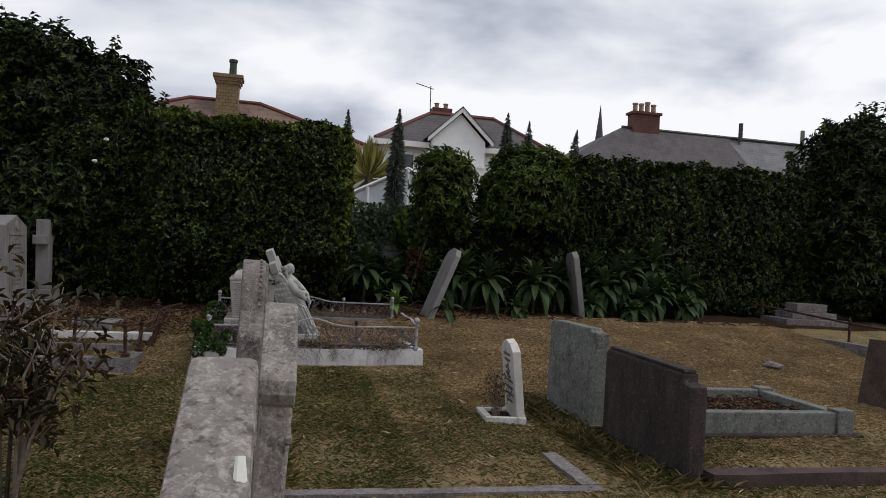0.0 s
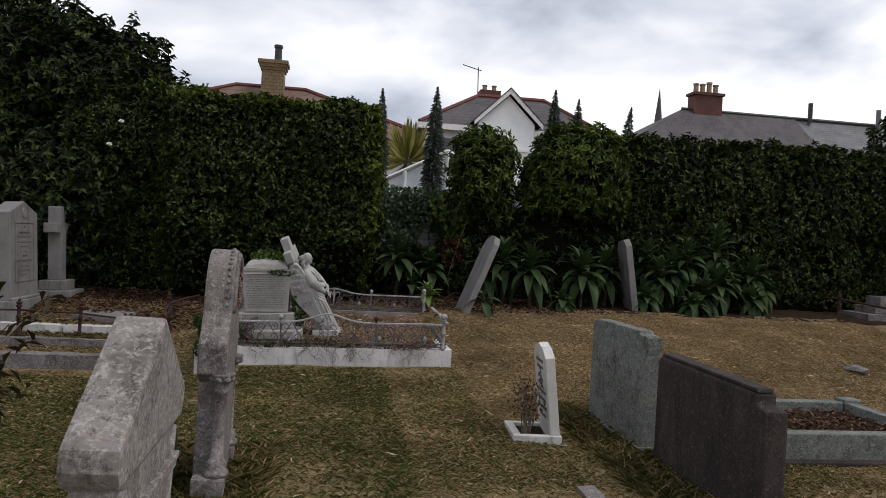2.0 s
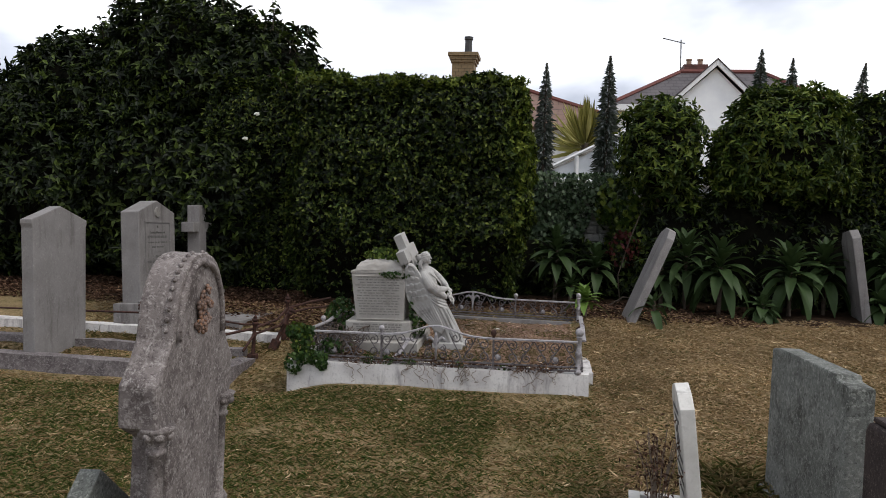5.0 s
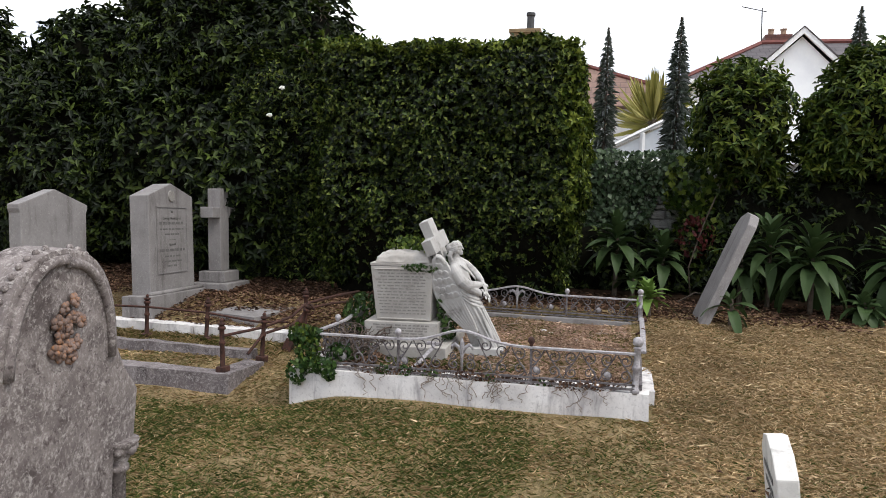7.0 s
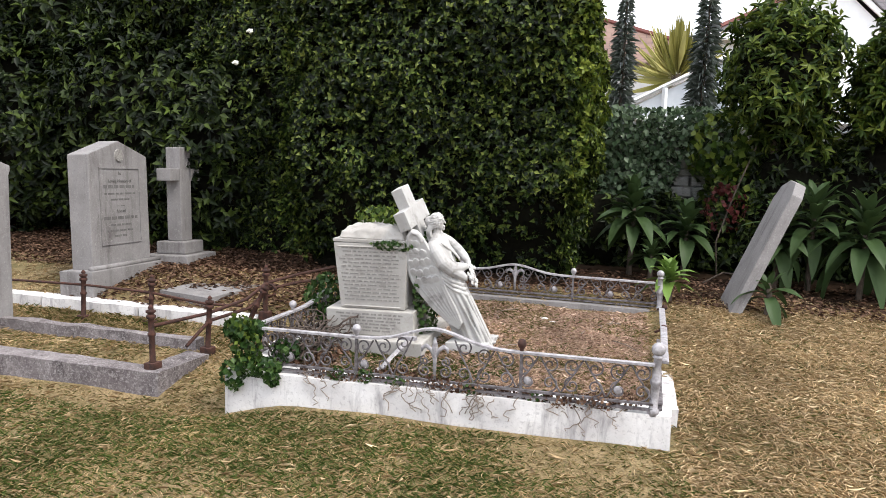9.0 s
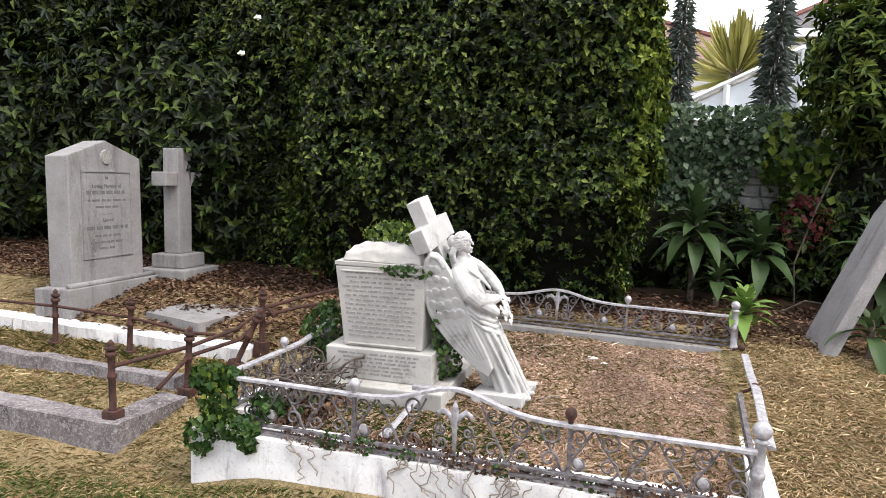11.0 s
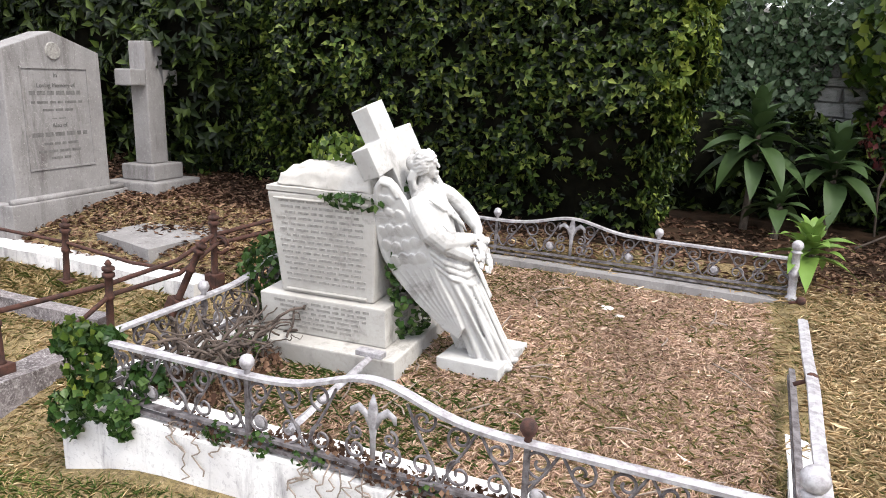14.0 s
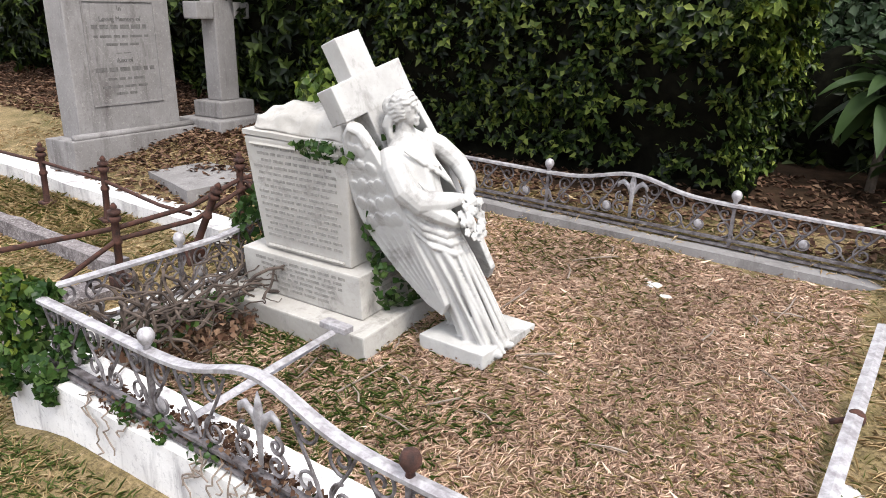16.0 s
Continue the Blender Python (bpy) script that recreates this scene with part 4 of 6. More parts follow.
for row in range(6):
    z = 0.232 - row * 0.023
    w = 0.26 - 0.02 * row - rr.uniform(0, 0.03)
    x = -w
    while x < w - 0.02:
        ln = min(rr.uniform(0.02, 0.075), w - x)
        part("carved_word", box(x, x + ln, -0.2515, -0.246, z, z + 0.012), CARVED, tomb)
        x += ln + 0.012
for row in range(3):
    part("carved_word", box(0.306, 0.3112, -0.16, 0.02 - 0.05 * row, 0.20 - 0.04 * row, 0.222 - 0.04 * row), CARVED, tomb)
for z in (0.705, 0.285):
    part("panel_edge", tube([(-0.235 + 0.03 * (z < 0.5), -0.223 + 0.009 * (z < 0.5), z), (0.235 - 0.03 * (z < 0.5), -0.223 + 0.009 * (z < 0.5), z)], 0.006, 6), TOMB_STONE, tomb)
tagged(tomb, "tilted inscribed marble pedestal on stepped base", "monument")


def angel():
    """A carved figure before a cross, all in one block: u right, v back, w up, in metres; the base slab lies flat, the rest leans."""
    bm = bmesh.new()
    sway = lambda w: interp(w, ((-0.08, -0.050), (0.0, -0.05), (0.35, -0.050), (0.5, -0.05), (0.65, -0.02), (0.8, 0.0)))
    # robe: rings with folds, deepest at the hem
    spec = [(-0.06, -0.030, 0.076, 0.092), (0.03, -0.028, 0.068, 0.085), (0.12, -0.028, 0.062, 0.078), (0.25, -0.028, 0.062, 0.076), (0.36, -0.028, 0.070, 0.078), (0.44, -0.026, 0.076, 0.078),
            (0.52, -0.018, 0.082, 0.074), (0.58, -0.018, 0.084, 0.074), (0.66, -0.020, 0.098, 0.076), (0.72, -0.022, 0.104, 0.068), (0.765, -0.024, 0.088, 0.052), (0.79, -0.030, 0.05, 0.042), (0.81, -0.036, 0.034, 0.034)]
    rows, seg, n = [], 108, 66
    for i in range(n + 1):
        w = -0.06 + 0.87 * i / n
        cv, ru, rv = [interp(w, [(q[0], q[k]) for q in spec]) for k in (1, 2, 3)]
        fold = smooth_step((0.50 - w) / 0.22)
        ring = []
        for k in range(seg):
            a = 2 * math.pi * k / seg
            sweep = 4.5 * a + 3.2 * w + 0.9 * math.sin(a * 2)
            deep = 0.25 + 0.75 * smooth_step(0.5 + 0.9 * math.cos(a + 1.9))
            f = 0.24 * fold * deep * (1 - 1.5 * abs(math.cos(sweep + 1.3 * math.sin(3 * a + 4 * w) * 0.5)) ** 2.2) * (0.45 + 0.55 * smooth_step((0.42 - w) / 0.4))
            f += 0.05 * fold * math.sin(11 * a + 9 * w + 2 * math.sin(a)) + 0.06 * math.sin(9 * a + 16 * w) * (1 - fold) * (w < 0.74)
            ring.append(bm.verts.new((sway(w) + ru * (1 + f) * math.cos(a), cv + rv * (1 + f) * math.sin(a), w)))
        rows.append(ring)
    for a, b in zip(rows, rows[1:]):
        for k in range(seg):
            bm.faces.new((a[k], a[(k + 1) % seg], b[(k + 1) % seg], b[k]))
    bm.faces.new(rows[0][::-1])
    bm.faces.new(rows[-1])
    # long folds falling from under the wreath to the hem
    for u0, u1, v0, v1 in ((0.005, 0.030, -0.085, -0.075), (-0.015, -0.005, -0.095, -0.105), (-0.035, -0.045, -0.100, -0.120), (-0.060, -0.080, -0.100, -0.118), (-0.085, -0.105, -0.085, -0.095)):
        tube_into(bm, [(u0, v0, 0.42), (u0 + (u1 - u0) * 0.2, v0 - 0.006, 0.30), (u0 + (u1 - u0) * 0.6, (v0 + v1) / 2 - 0.006, 0.13), (u1, v1, -0.05)], [0.005, 0.009, 0.011, 0.015], 8)
    # overskirt swept across the hips
    for k, (dw, r) in enumerate(((0.0, 0.014), (-0.035, 0.012), (-0.075, 0.011))):
        tube_into(bm, [(-0.128, -0.01, 0.56 + dw), (-0.118, -0.065, 0.48 + dw), (-0.070, -0.102, 0.42 + dw), (-0.01, -0.104, 0.40 + dw)], [r * 0.6, r, r * 1.1, r * 0.5], 8)
    # creases over the breast
    for q in range(5):
        tube_into(bm, [(-0.075 + 0.028 * q, -0.078 - 0.004 * (q < 3), 0.745 - 0.010 * q), (-0.035 + 0.020 * q, -0.104, 0.675 - 0.024 * q), (0.035 + 0.006 * q, -0.098, 0.640 - 0.026 * q)], [0.004, 0.0075, 0.003], 7)
    # near arm in a wide sleeve, bent to the wreath; its hanging cuff
    tube_into(bm, [(-0.080, -0.02, 0.762), (-0.112, -0.04, 0.70), (-0.128, -0.062, 0.62), (-0.112, -0.090, 0.565), (-0.05, -0.128, 0.535), (0.005, -0.142, 0.518), (0.035, -0.145, 0.508)], [0.036, 0.044, 0.047, 0.046, 0.036, 0.024, 0.016], 14)
    tube_into(bm, [(-0.105, -0.088, 0.55), (-0.070, -0.112, 0.50), (-0.030, -0.122, 0.452), (-0.015, -0.122, 0.425)], [0.040, 0.037, 0.024, 0.007], 10)
    for q in range(4):
        tube_into(bm, [(-0.135 + 0.010 * q, -0.055 - 0.020 * q, 0.70 - 0.022 * q), (-0.150 + 0.022 * q, -0.085 - 0.016 * q, 0.62 - 0.018 * q), (-0.110 + 0.030 * q, -0.130 - 0.008 * q, 0.565 - 0.012 * q)], [0.003, 0.007, 0.004], 6)
    # far arm
    tube_into(bm, [(0.085, -0.02, 0.755), (0.122, -0.045, 0.695), (0.145, -0.075, 0.615), (0.130, -0.105, 0.555), (0.085, -0.138, 0.522), (0.055, -0.148, 0.508)], [0.033, 0.038, 0.036, 0.032, 0.022, 0.015], 12)
    ball_into(bm, (0.045, -0.150, 0.500), 0.022, (1.2, 0.8, 0.9))
    for q in range(4):
        tube_into(bm, [(0.025 + 0.012 * q, -0.163, 0.508), (0.024 + 0.012 * q, -0.172, 0.488), (0.022 + 0.012 * q, -0.164, 0.470)], 0.0055, 6)
    # wreath of flowers: small five-petalled heads round a ring
    rw = random.Random(5)
    for k in range(30):
        a = 2 * math.pi * k / 30 + rw.uniform(-0.2, 0.2)
        rad = 0.044 + (0.014 if k % 2 else -0.012) + rw.uniform(-0.004, 0.004)
        c = Vector((0.03 + rad * math.cos(a), -0.150 + rw.uniform(-0.02, 0.012), 0.425 + 1.2 * rad * math.sin(a)))
        for p_ in range(5):
            g = 2 * math.pi * p_ / 5 + k
            ball_into(bm, tuple(c + Vector((0.010 * math.cos(g), -0.003, 0.010 * math.sin(g)))), 0.0075, (1, 0.7, 1), u=7, v=5)
        ball_into(bm, tuple(c + Vector((0, -0.006, 0))), 0.0055, u=6, v=4)
    # head turned and bowed over the wreath
    hm = Matrix.Translation((0.012, -0.070, 0.876)) @ pose(0, 0, 0, 0, 20, -82)
    tube_into(bm, [(0.0, -0.036, 0.785), (0.006, -0.058, 0.845)], [0.036, 0.029], 12)
    ball_into(bm, (0.0, 0.0, 0.0), 0.052, (1.0, 0.86, 1.16), hm, 20, 14)
    ball_into(bm, (0.018, 0, -0.032), 0.036, (0.95, 0.8, 0.9), hm)
    ball_into(bm, (0.047, 0, -0.052), 0.011, (1, 1.1, 1), hm)
    for a, b, r in (((0.050, 0, 0.008), (0.064, 0, -0.016), 0.0065), ((0.050, -0.018, 0.012), (0.048, 0.018, 0.012), 0.006), ((0.053, -0.010, -0.033), (0.053, 0.010, -0.033), 0.0052), ((0.051, -0.009, -0.041), (0.051, 0.009, -0.041), 0.005)):
        tube_into(bm, [hm @ Vector(a), hm @ ((Vector(a) + Vector(b)) / 2 + Vector((0.003, 0, 0))), hm @ Vector(b)], r, 8)
    for s in (-1, 1):
        ball_into(bm, (0.043, s * 0.017, -0.002), 0.0085, (0.6, 1.2, 0.8), hm, 8, 6)
        # waves of hair drawn back from the brow, locks on the neck
        for q in range(7):
            z = 0.056 - 0.0135 * q
            k = math.sqrt(max(0.05, 1 - (z / 0.0626) ** 2)) + 0.09
            first = 0.12 if z > 0.024 else 0.95
            arc = [first + (2.75 - first) * i / 6 for i in range(7)]
            pts = [(0.052 * k * math.cos(a), s * 0.0455 * k * math.sin(a), z - 0.016 * (a - first) / 2.6 + 0.005 * math.sin(7 * a + q)) for a in arc]
            tube_into(bm, [hm @ Vector(p) for p in pts], [0.004, 0.0066, 0.0078, 0.0078, 0.008, 0.0075, 0.006], 7)
        for q in range(3):
            pts = [(-0.015 - 0.012 * q, s * 0.042, -0.02), (-0.034 - 0.01 * q, s * 0.047, -0.055), (-0.03 - 0.012 * q, s * (0.054 - 0.01 * q), -0.09), (-0.026 - 0.012 * q, s * 0.047, -0.128)]
            tube_into(bm, [hm @ Vector(p) for p in pts], [0.010, 0.0115, 0.010, 0.005], 7)
    ball_into(bm, (-0.047, 0, 0.0), 0.034, (1, 1.1, 1.1), hm)
    # wings folded down at the sides: rounded shoulder, tapering to a blunt tip; rows of scalloped feathers
    edge = [(0.004, 0.845), (0.022, 0.885), (0.052, 0.903), (0.088, 0.880), (0.128, 0.812), (0.172, 0.735), (0.200, 0.655), (0.208, 0.570), (0.195, 0.485), (0.148, 0.345), (0.072, 0.195), (0.022, 0.140), (-0.018, 0.178), (-0.020, 0.30), (-0.010, 0.44), (-0.020, 0.58), (-0.016, 0.71), (-0.006, 0.79)]
    for s in (-1, 1):
        flare = lambda v: s * (0.130 + 0.05 * v) + (0.0 if s < 0 else 0.03)
        outer = [bm.verts.new((flare(v) + s * 0.010, v, w)) for v, w in edge]
        inner = [bm.verts.new((flare(v) - s * 0.020, v, w)) for v, w in edge]
        bm.faces.new(outer)
        bm.faces.new(inner[::-1])
        for i in range(len(edge)):
            j = (i + 1) % len(edge)
            bm.faces.new((outer[i], inner[i], inner[j], outer[j]))
        tube_into(bm, [(flare(v) + s * 0.004, v, w) for v, w in ((0.012, 0.80), (0.022, 0.86), (0.052, 0.885), (0.085, 0.862), (0.120, 0.800), (0.160, 0.725), (0.186, 0.65), (0.194, 0.57), (0.182, 0.485), (0.140, 0.36))], [0.012, 0.016, 0.020, 0.020, 0.018, 0.016, 0.013, 0.011, 0.009, 0.005], 8)
        for w0, v0, v1, cnt in ((0.795, 0.045, 0.105, 2), (0.725, 0.025, 0.145, 3), (0.655, 0.010, 0.172, 4), (0.585, 0.005, 0.182, 4), (0.520, 0.005, 0.176, 4)):
            for k in range(cnt):
                v = v0 + (v1 - v0) * (k + 0.5) / cnt + rw.uniform(-0.004, 0.004)
                ww = w0 + 0.028 * (k / cnt) + rw.uniform(-0.008, 0.008)
                m = Matrix.Translation((flare(v) + s * 0.010, v, ww)) @ pose(0, 0, 0, 12, s * 13, 0)
                ball_into(bm, (0, 0, 0), 0.040, (0.13, 0.66, 1.0), m, 12, 8)
        # long quills
        for k in range(5):
            v = 0.012 + 0.036 * k
            tube_into(bm, [(flare(v) + s * 0.006, v, 0.475 + 0.006 * k), (flare(0.7 * v) + s * 0.007, 0.66 * v, 0.33 + 0.004 * k), (flare(0) + s * 0.006, -0.006 + 0.012 * k, 0.175 + 0.003 * k)], [0.006, 0.007, 0.005], 8)
    for u in (-0.105, -0.035):
        ball_into(bm, (u, -0.125, -0.05), 0.020, (0.8, 1.4, 0.7))
    # cross at the back
    box_into(bm, -0.047, 0.071, 0.042, 0.128, -0.02, 1.176)
    box_into(bm, -0.150, 0.192, 0.041, 0.129, 0.907, 1.035)
    w_ = Vector((-0.39, -0.20, 0.899)).normalized()
    u_ = Vector((0.09, 0.96, 0.25))
    u_ = (u_ - w_ * u_.dot(w_)).normalized()
    v_ = w_.cross(u_)
    bm.transform(Matrix.Translation((0.42, 9.50, 0.44)) @ Matrix((u_, v_, w_)).transposed().to_4x4())
    box_into(bm, -0.175, 0.175, -0.14, 0.15, -0.085, 0.0, pose(0.405, 9.49, 0.438, -2, -1, 86))
    return bm


figure = part("angel_statue", angel(), STATUE_STONE, smooth=True)
rm = figure.modifiers.new("carving", "REMESH")
rm.mode, rm.voxel_size, rm.use_smooth_shade = "VOXEL", 0.0034, True
tagged(figure, "white marble angel with wreath leaning against a cross", "statue")


# ---- hedges, bushes, trees ----
def leafy(name, label, category, points, material, count, length, width, extra=None, stems=None, core=None, droop=0.25, spread=0.9, group=""):
    """A plant of many small leaves over a near-black core that stands in for inner shade."""
    root = empty(name, pose(*core[0]) if core else pose(0, 0, 0))
    inv = np.array(core[0]) if core else np.zeros(3)
    p, nrm = points
    v, f = sprigs(p - inv, nrm, count, length, width, spread, droop)
    mesh_from("foliage", v, f, material, root)
    for bm, m, nm in stems or ():
        bm.transform(Matrix.Translation(-Vector(inv)))
        part(nm, bm, m, root)
    return tagged(root, label, category, group)


def many(*sets):
    return np.concatenate([s[0] for s in sets]), np.concatenate([s[1] for s in sets])


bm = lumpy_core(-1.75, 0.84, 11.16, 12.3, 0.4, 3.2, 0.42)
leafy("hedge", "tall dense clipped evergreen hedge with flat top", "hedge", face_points(-1.9, 1.0, 11.0, 12.45, 0.62, 3.36, 600, "frtl", 0.38), HEDGE_LEAF, 7, 0.055, 0.035, stems=[(bm, SHADE, "shade_core")], core=[(-1.0, 11.7, 0.5)])
clipped = bpy.data.objects["hedge"]
o = np.array([-1.0, 11.7, 0.5])
# Young leaves; brightness of the lit end and top is also in their colour.
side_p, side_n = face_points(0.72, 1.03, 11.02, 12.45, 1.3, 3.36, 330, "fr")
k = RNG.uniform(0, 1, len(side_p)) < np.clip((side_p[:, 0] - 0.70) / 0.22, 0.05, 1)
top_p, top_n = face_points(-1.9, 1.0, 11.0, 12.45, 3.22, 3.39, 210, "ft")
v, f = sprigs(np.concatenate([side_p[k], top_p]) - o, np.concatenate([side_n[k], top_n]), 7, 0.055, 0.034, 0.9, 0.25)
mesh_from("lit_new_growth", v, f, FRESH_LEAF, clipped, "yellow-green young leaves, paler for the lit end and top")
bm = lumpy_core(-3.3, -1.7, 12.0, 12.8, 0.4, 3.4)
leafy("hedge", "shaggy recessed end of the evergreen hedge", "hedge", face_points(-3.5, -1.7, 11.85, 12.9, 0.62, 3.52, 420, "frt"), HEDGE_LEAF, 7, 0.07, 0.03, stems=[(bm, SHADE, "shade_core")], core=[(-2.6, 12.3, 0.5)])
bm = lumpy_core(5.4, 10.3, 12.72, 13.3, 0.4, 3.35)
leafy("hedge", "long dark clipped hedge along the garden wall", "hedge", face_points(5.1, 10.5, 12.55, 13.6, 0.7, 3.52, 260, "frt"), HEDGE_LEAF, 7, 0.075, 0.034, stems=[(bm, SHADE, "shade_core")], core=[(8, 13, 0.6)])


def blob_core(blobs):
    bm = bmesh.new()
    for c, r in blobs:
        ball_into(bm, c, 1.0, tuple(0.80 * q for q in r), u=18, v=12)
    for v in bm.verts:
        v.co += Vector(noise.noise_vector(v.co * 2.0)) * 0.1
    return bm


def trunk(base, top, r, bends=5, wobble=0.12):
    pts = [tuple(Vector(base).lerp(Vector(top), k / bends) + Vector((random.uniform(-wobble, wobble), random.uniform(-wobble, wobble), 0)) * (0 < k < bends)) for k in range(bends + 1)]
    return tube(pts, [r * (1 - 0.6 * k / bends) for k in range(bends + 1)], 9)


def bush(name, label, blobs, per, material, count, length, width, base, lowest=-0.8, droop=0.3):
    sets = [ellipsoid_points(c, r, int(per * 4 * (r[0] * r[2] + r[1] * r[2] + r[0] * r[1])), lowest, 1.0 if name == "tree" else 0.4) for c, r in blobs]
    stems = [(blob_core(blobs), SHADE, "shade_core")]
    for c, r in blobs[:3]:
        stems.append((trunk((base[0] + random.uniform(-0.15, 0.15), base[1], base[2] - 0.1), c, 0.07), BARK, "stem"))
    return leafy(name, label, "bush" if name == "bush" else "tree", many(*sets), material, count, length, width, stems=stems, core=[base], droop=droop)


bush("bush", "rounded glossy evergreen bush above the wall", [((2.74, 12.5, 2.74), (0.56, 0.5, 0.66)), ((2.95, 12.8, 2.3), (0.35, 0.35, 0.45))], 230, BUSH_LEAF, 7, 0.105, 0.036, (2.8, 13.12, 0.6))
bush("bush", "broad domed glossy evergreen bush", [((4.30, 12.45, 2.78), (0.88, 0.6, 0.76)), ((4.05, 12.6, 2.5), (0.65, 0.5, 0.5)), ((4.75, 12.6, 2.55), (0.55, 0.5, 0.62))], 230, BUSH_LEAF, 7, 0.105, 0.036, (4.3, 13.12, 0.6))
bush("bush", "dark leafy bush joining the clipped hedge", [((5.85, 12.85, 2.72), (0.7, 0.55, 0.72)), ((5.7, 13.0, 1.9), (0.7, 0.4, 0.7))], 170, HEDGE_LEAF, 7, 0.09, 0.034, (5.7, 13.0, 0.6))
# Added bush: dark leaves stand in for the deep shadow below the domes.
bush("bush", "dark undergrowth added to fill the shade at the wall's foot", [((3.0, 12.8, 1.3), (0.6, 0.35, 0.85)), ((4.0, 12.75, 1.4), (0.8, 0.35, 1.0)), ((5.0, 12.8, 1.3), (0.8, 0.35, 0.9)), ((6.2, 12.9, 1.2), (0.9, 0.4, 0.9))], 110, TREE_LEAF, 7, 0.09, 0.04, (4.4, 13.1, 0.6))
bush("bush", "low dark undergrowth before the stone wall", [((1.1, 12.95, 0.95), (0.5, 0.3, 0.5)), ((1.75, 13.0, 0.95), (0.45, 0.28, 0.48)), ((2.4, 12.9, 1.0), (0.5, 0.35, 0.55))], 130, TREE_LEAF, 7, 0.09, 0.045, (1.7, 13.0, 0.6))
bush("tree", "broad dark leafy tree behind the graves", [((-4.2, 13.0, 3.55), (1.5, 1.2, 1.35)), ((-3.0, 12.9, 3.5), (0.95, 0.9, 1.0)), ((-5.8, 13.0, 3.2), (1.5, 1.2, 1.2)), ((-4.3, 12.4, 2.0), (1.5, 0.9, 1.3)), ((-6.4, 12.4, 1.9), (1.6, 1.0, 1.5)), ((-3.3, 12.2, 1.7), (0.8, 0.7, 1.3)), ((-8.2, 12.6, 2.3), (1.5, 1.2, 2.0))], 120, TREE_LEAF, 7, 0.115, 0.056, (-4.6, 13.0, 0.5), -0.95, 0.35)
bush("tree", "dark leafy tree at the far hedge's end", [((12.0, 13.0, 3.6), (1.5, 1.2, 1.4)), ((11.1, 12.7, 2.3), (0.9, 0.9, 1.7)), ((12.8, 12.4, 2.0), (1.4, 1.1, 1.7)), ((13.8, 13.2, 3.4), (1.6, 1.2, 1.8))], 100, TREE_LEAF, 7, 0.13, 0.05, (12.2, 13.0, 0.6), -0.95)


def shoots(name, label, base_points, material, length=0.35):
    """Loose leafy shoots standing out of a crown."""
    root = empty(name, pose(*base_points[0]))
    o = np.array(base_points[0])
    chunks = []
    for b in base_points:
        b = np.array(b) - o
        for k in range(5):
            d = unit(np.array([random.gauss(0, 0.45), random.gauss(0, 0.35), 1.0]))
            ln = length * random.uniform(0.5, 1.2)
            p = b + np.array([random.gauss(0, 0.18), random.gauss(0, 0.12), 0])
            pts = [p, p + d * ln * 0.5, p + d * ln + np.array([0.05 * random.gauss(0, 1), 0, 0])]
            part("twig", tube([tuple(q) for q in pts], [0.006, 0.004, 0.002], 5), BARK, root)
            t = RNG.uniform(0.15, 1.0, (16, 1))
            base = p + d * ln * t
            way = unit(RNG.normal(0, 1, (16, 3)) * np.array([1, 1, 0.4]) + d * 0.5)
            chunks.append(leaf_arrays(base, way, np.array([[0, 0, 1.0]] * 16), 0.11, 0.035, 0.4))
    v, f = joined(chunks)
    mesh_from("foliage", v, f, material, root)
    return tagged(root, label, "shoots")


shoots("leafy_shoots", "long leafy shoots above the tree crown", [(-4.6, 12.7, 4.5), (-4.0, 12.6, 4.62), (-3.5, 12.6, 4.5), (-3.0, 12.5, 4.25), (-2.5, 12.4, 3.95), (-2.3, 12.3, 3.6), (-5.3, 12.7, 4.1), (-6.0, 12.7, 3.9), (-6.6, 12.7, 3.7)], TREE_LEAF, 0.4)
shoots("leafy_shoots", "leafy shoots above the far tree", [(11.0, 12.7, 4.3), (11.6, 12.6, 4.75), (12.2, 12.6, 4.85), (10.7, 12.5, 3.7)], TREE_LEAF, 0.35)
shoots("leafy_shoots", "pale yellowish shoots on top of the hedge", [(-2.2, 11.9, 3.35), (-1.9, 11.8, 3.36), (-1.6, 11.8, 3.35)], BUSH_LEAF, 0.25)

# a few white blossoms on the dark tree
for p in ((-2.55, 11.55, 2.95), (-2.68, 11.5, 2.62), (-4.55, 11.6, 2.15)):
    bm = bmesh.new()
    for k in range(7):
        ball_into(bm, (0.035 * math.cos(k * 2.4) * (k > 0), 0.01 * math.sin(k), 0.02 * math.sin(k * 2.4)), 0.028, (1, 0.5, 0.6), u=8, v=5)
    bm.transform(Matrix.Scale(0.7, 4))
    ob = part("blossom", bm, PETAL, smooth=True)
    ob.matrix_world = pose(*p)
    tagged(ob, "flat white blossom head on the dark tree", "blossom", "white blossoms")


# ---- ivy and creepers ----
def ivy(name, label, pts, nrm, size, material=IVY_LEAF, vines=()):
    root = empty(name, pose(*np.mean(pts, 0)))
    o = np.mean(pts, 0)
    n = len(pts)
    d = unit(nrm + RNG.normal(0, 0.4, (n, 3)))
    way = unit(np.cross(d, RNG.normal(0, 1, (n, 3))) + np.array([0, 0, -0.7]))
    v, f = leaf_arrays(pts - o - way * size * 0.4, way, d, size * RNG.uniform(0.6, 1.2, n), size * 0.95, 0.2, 0.12)
    mesh_from("foliage", v, f, material, root)
    for k in vines:
        bm = tube([tuple(np.array(q) - o) for q in k], 0.008, 6)
        part("vine_stem", bm, BARK, root)
    return tagged(root, label, "ivy", "ivy")


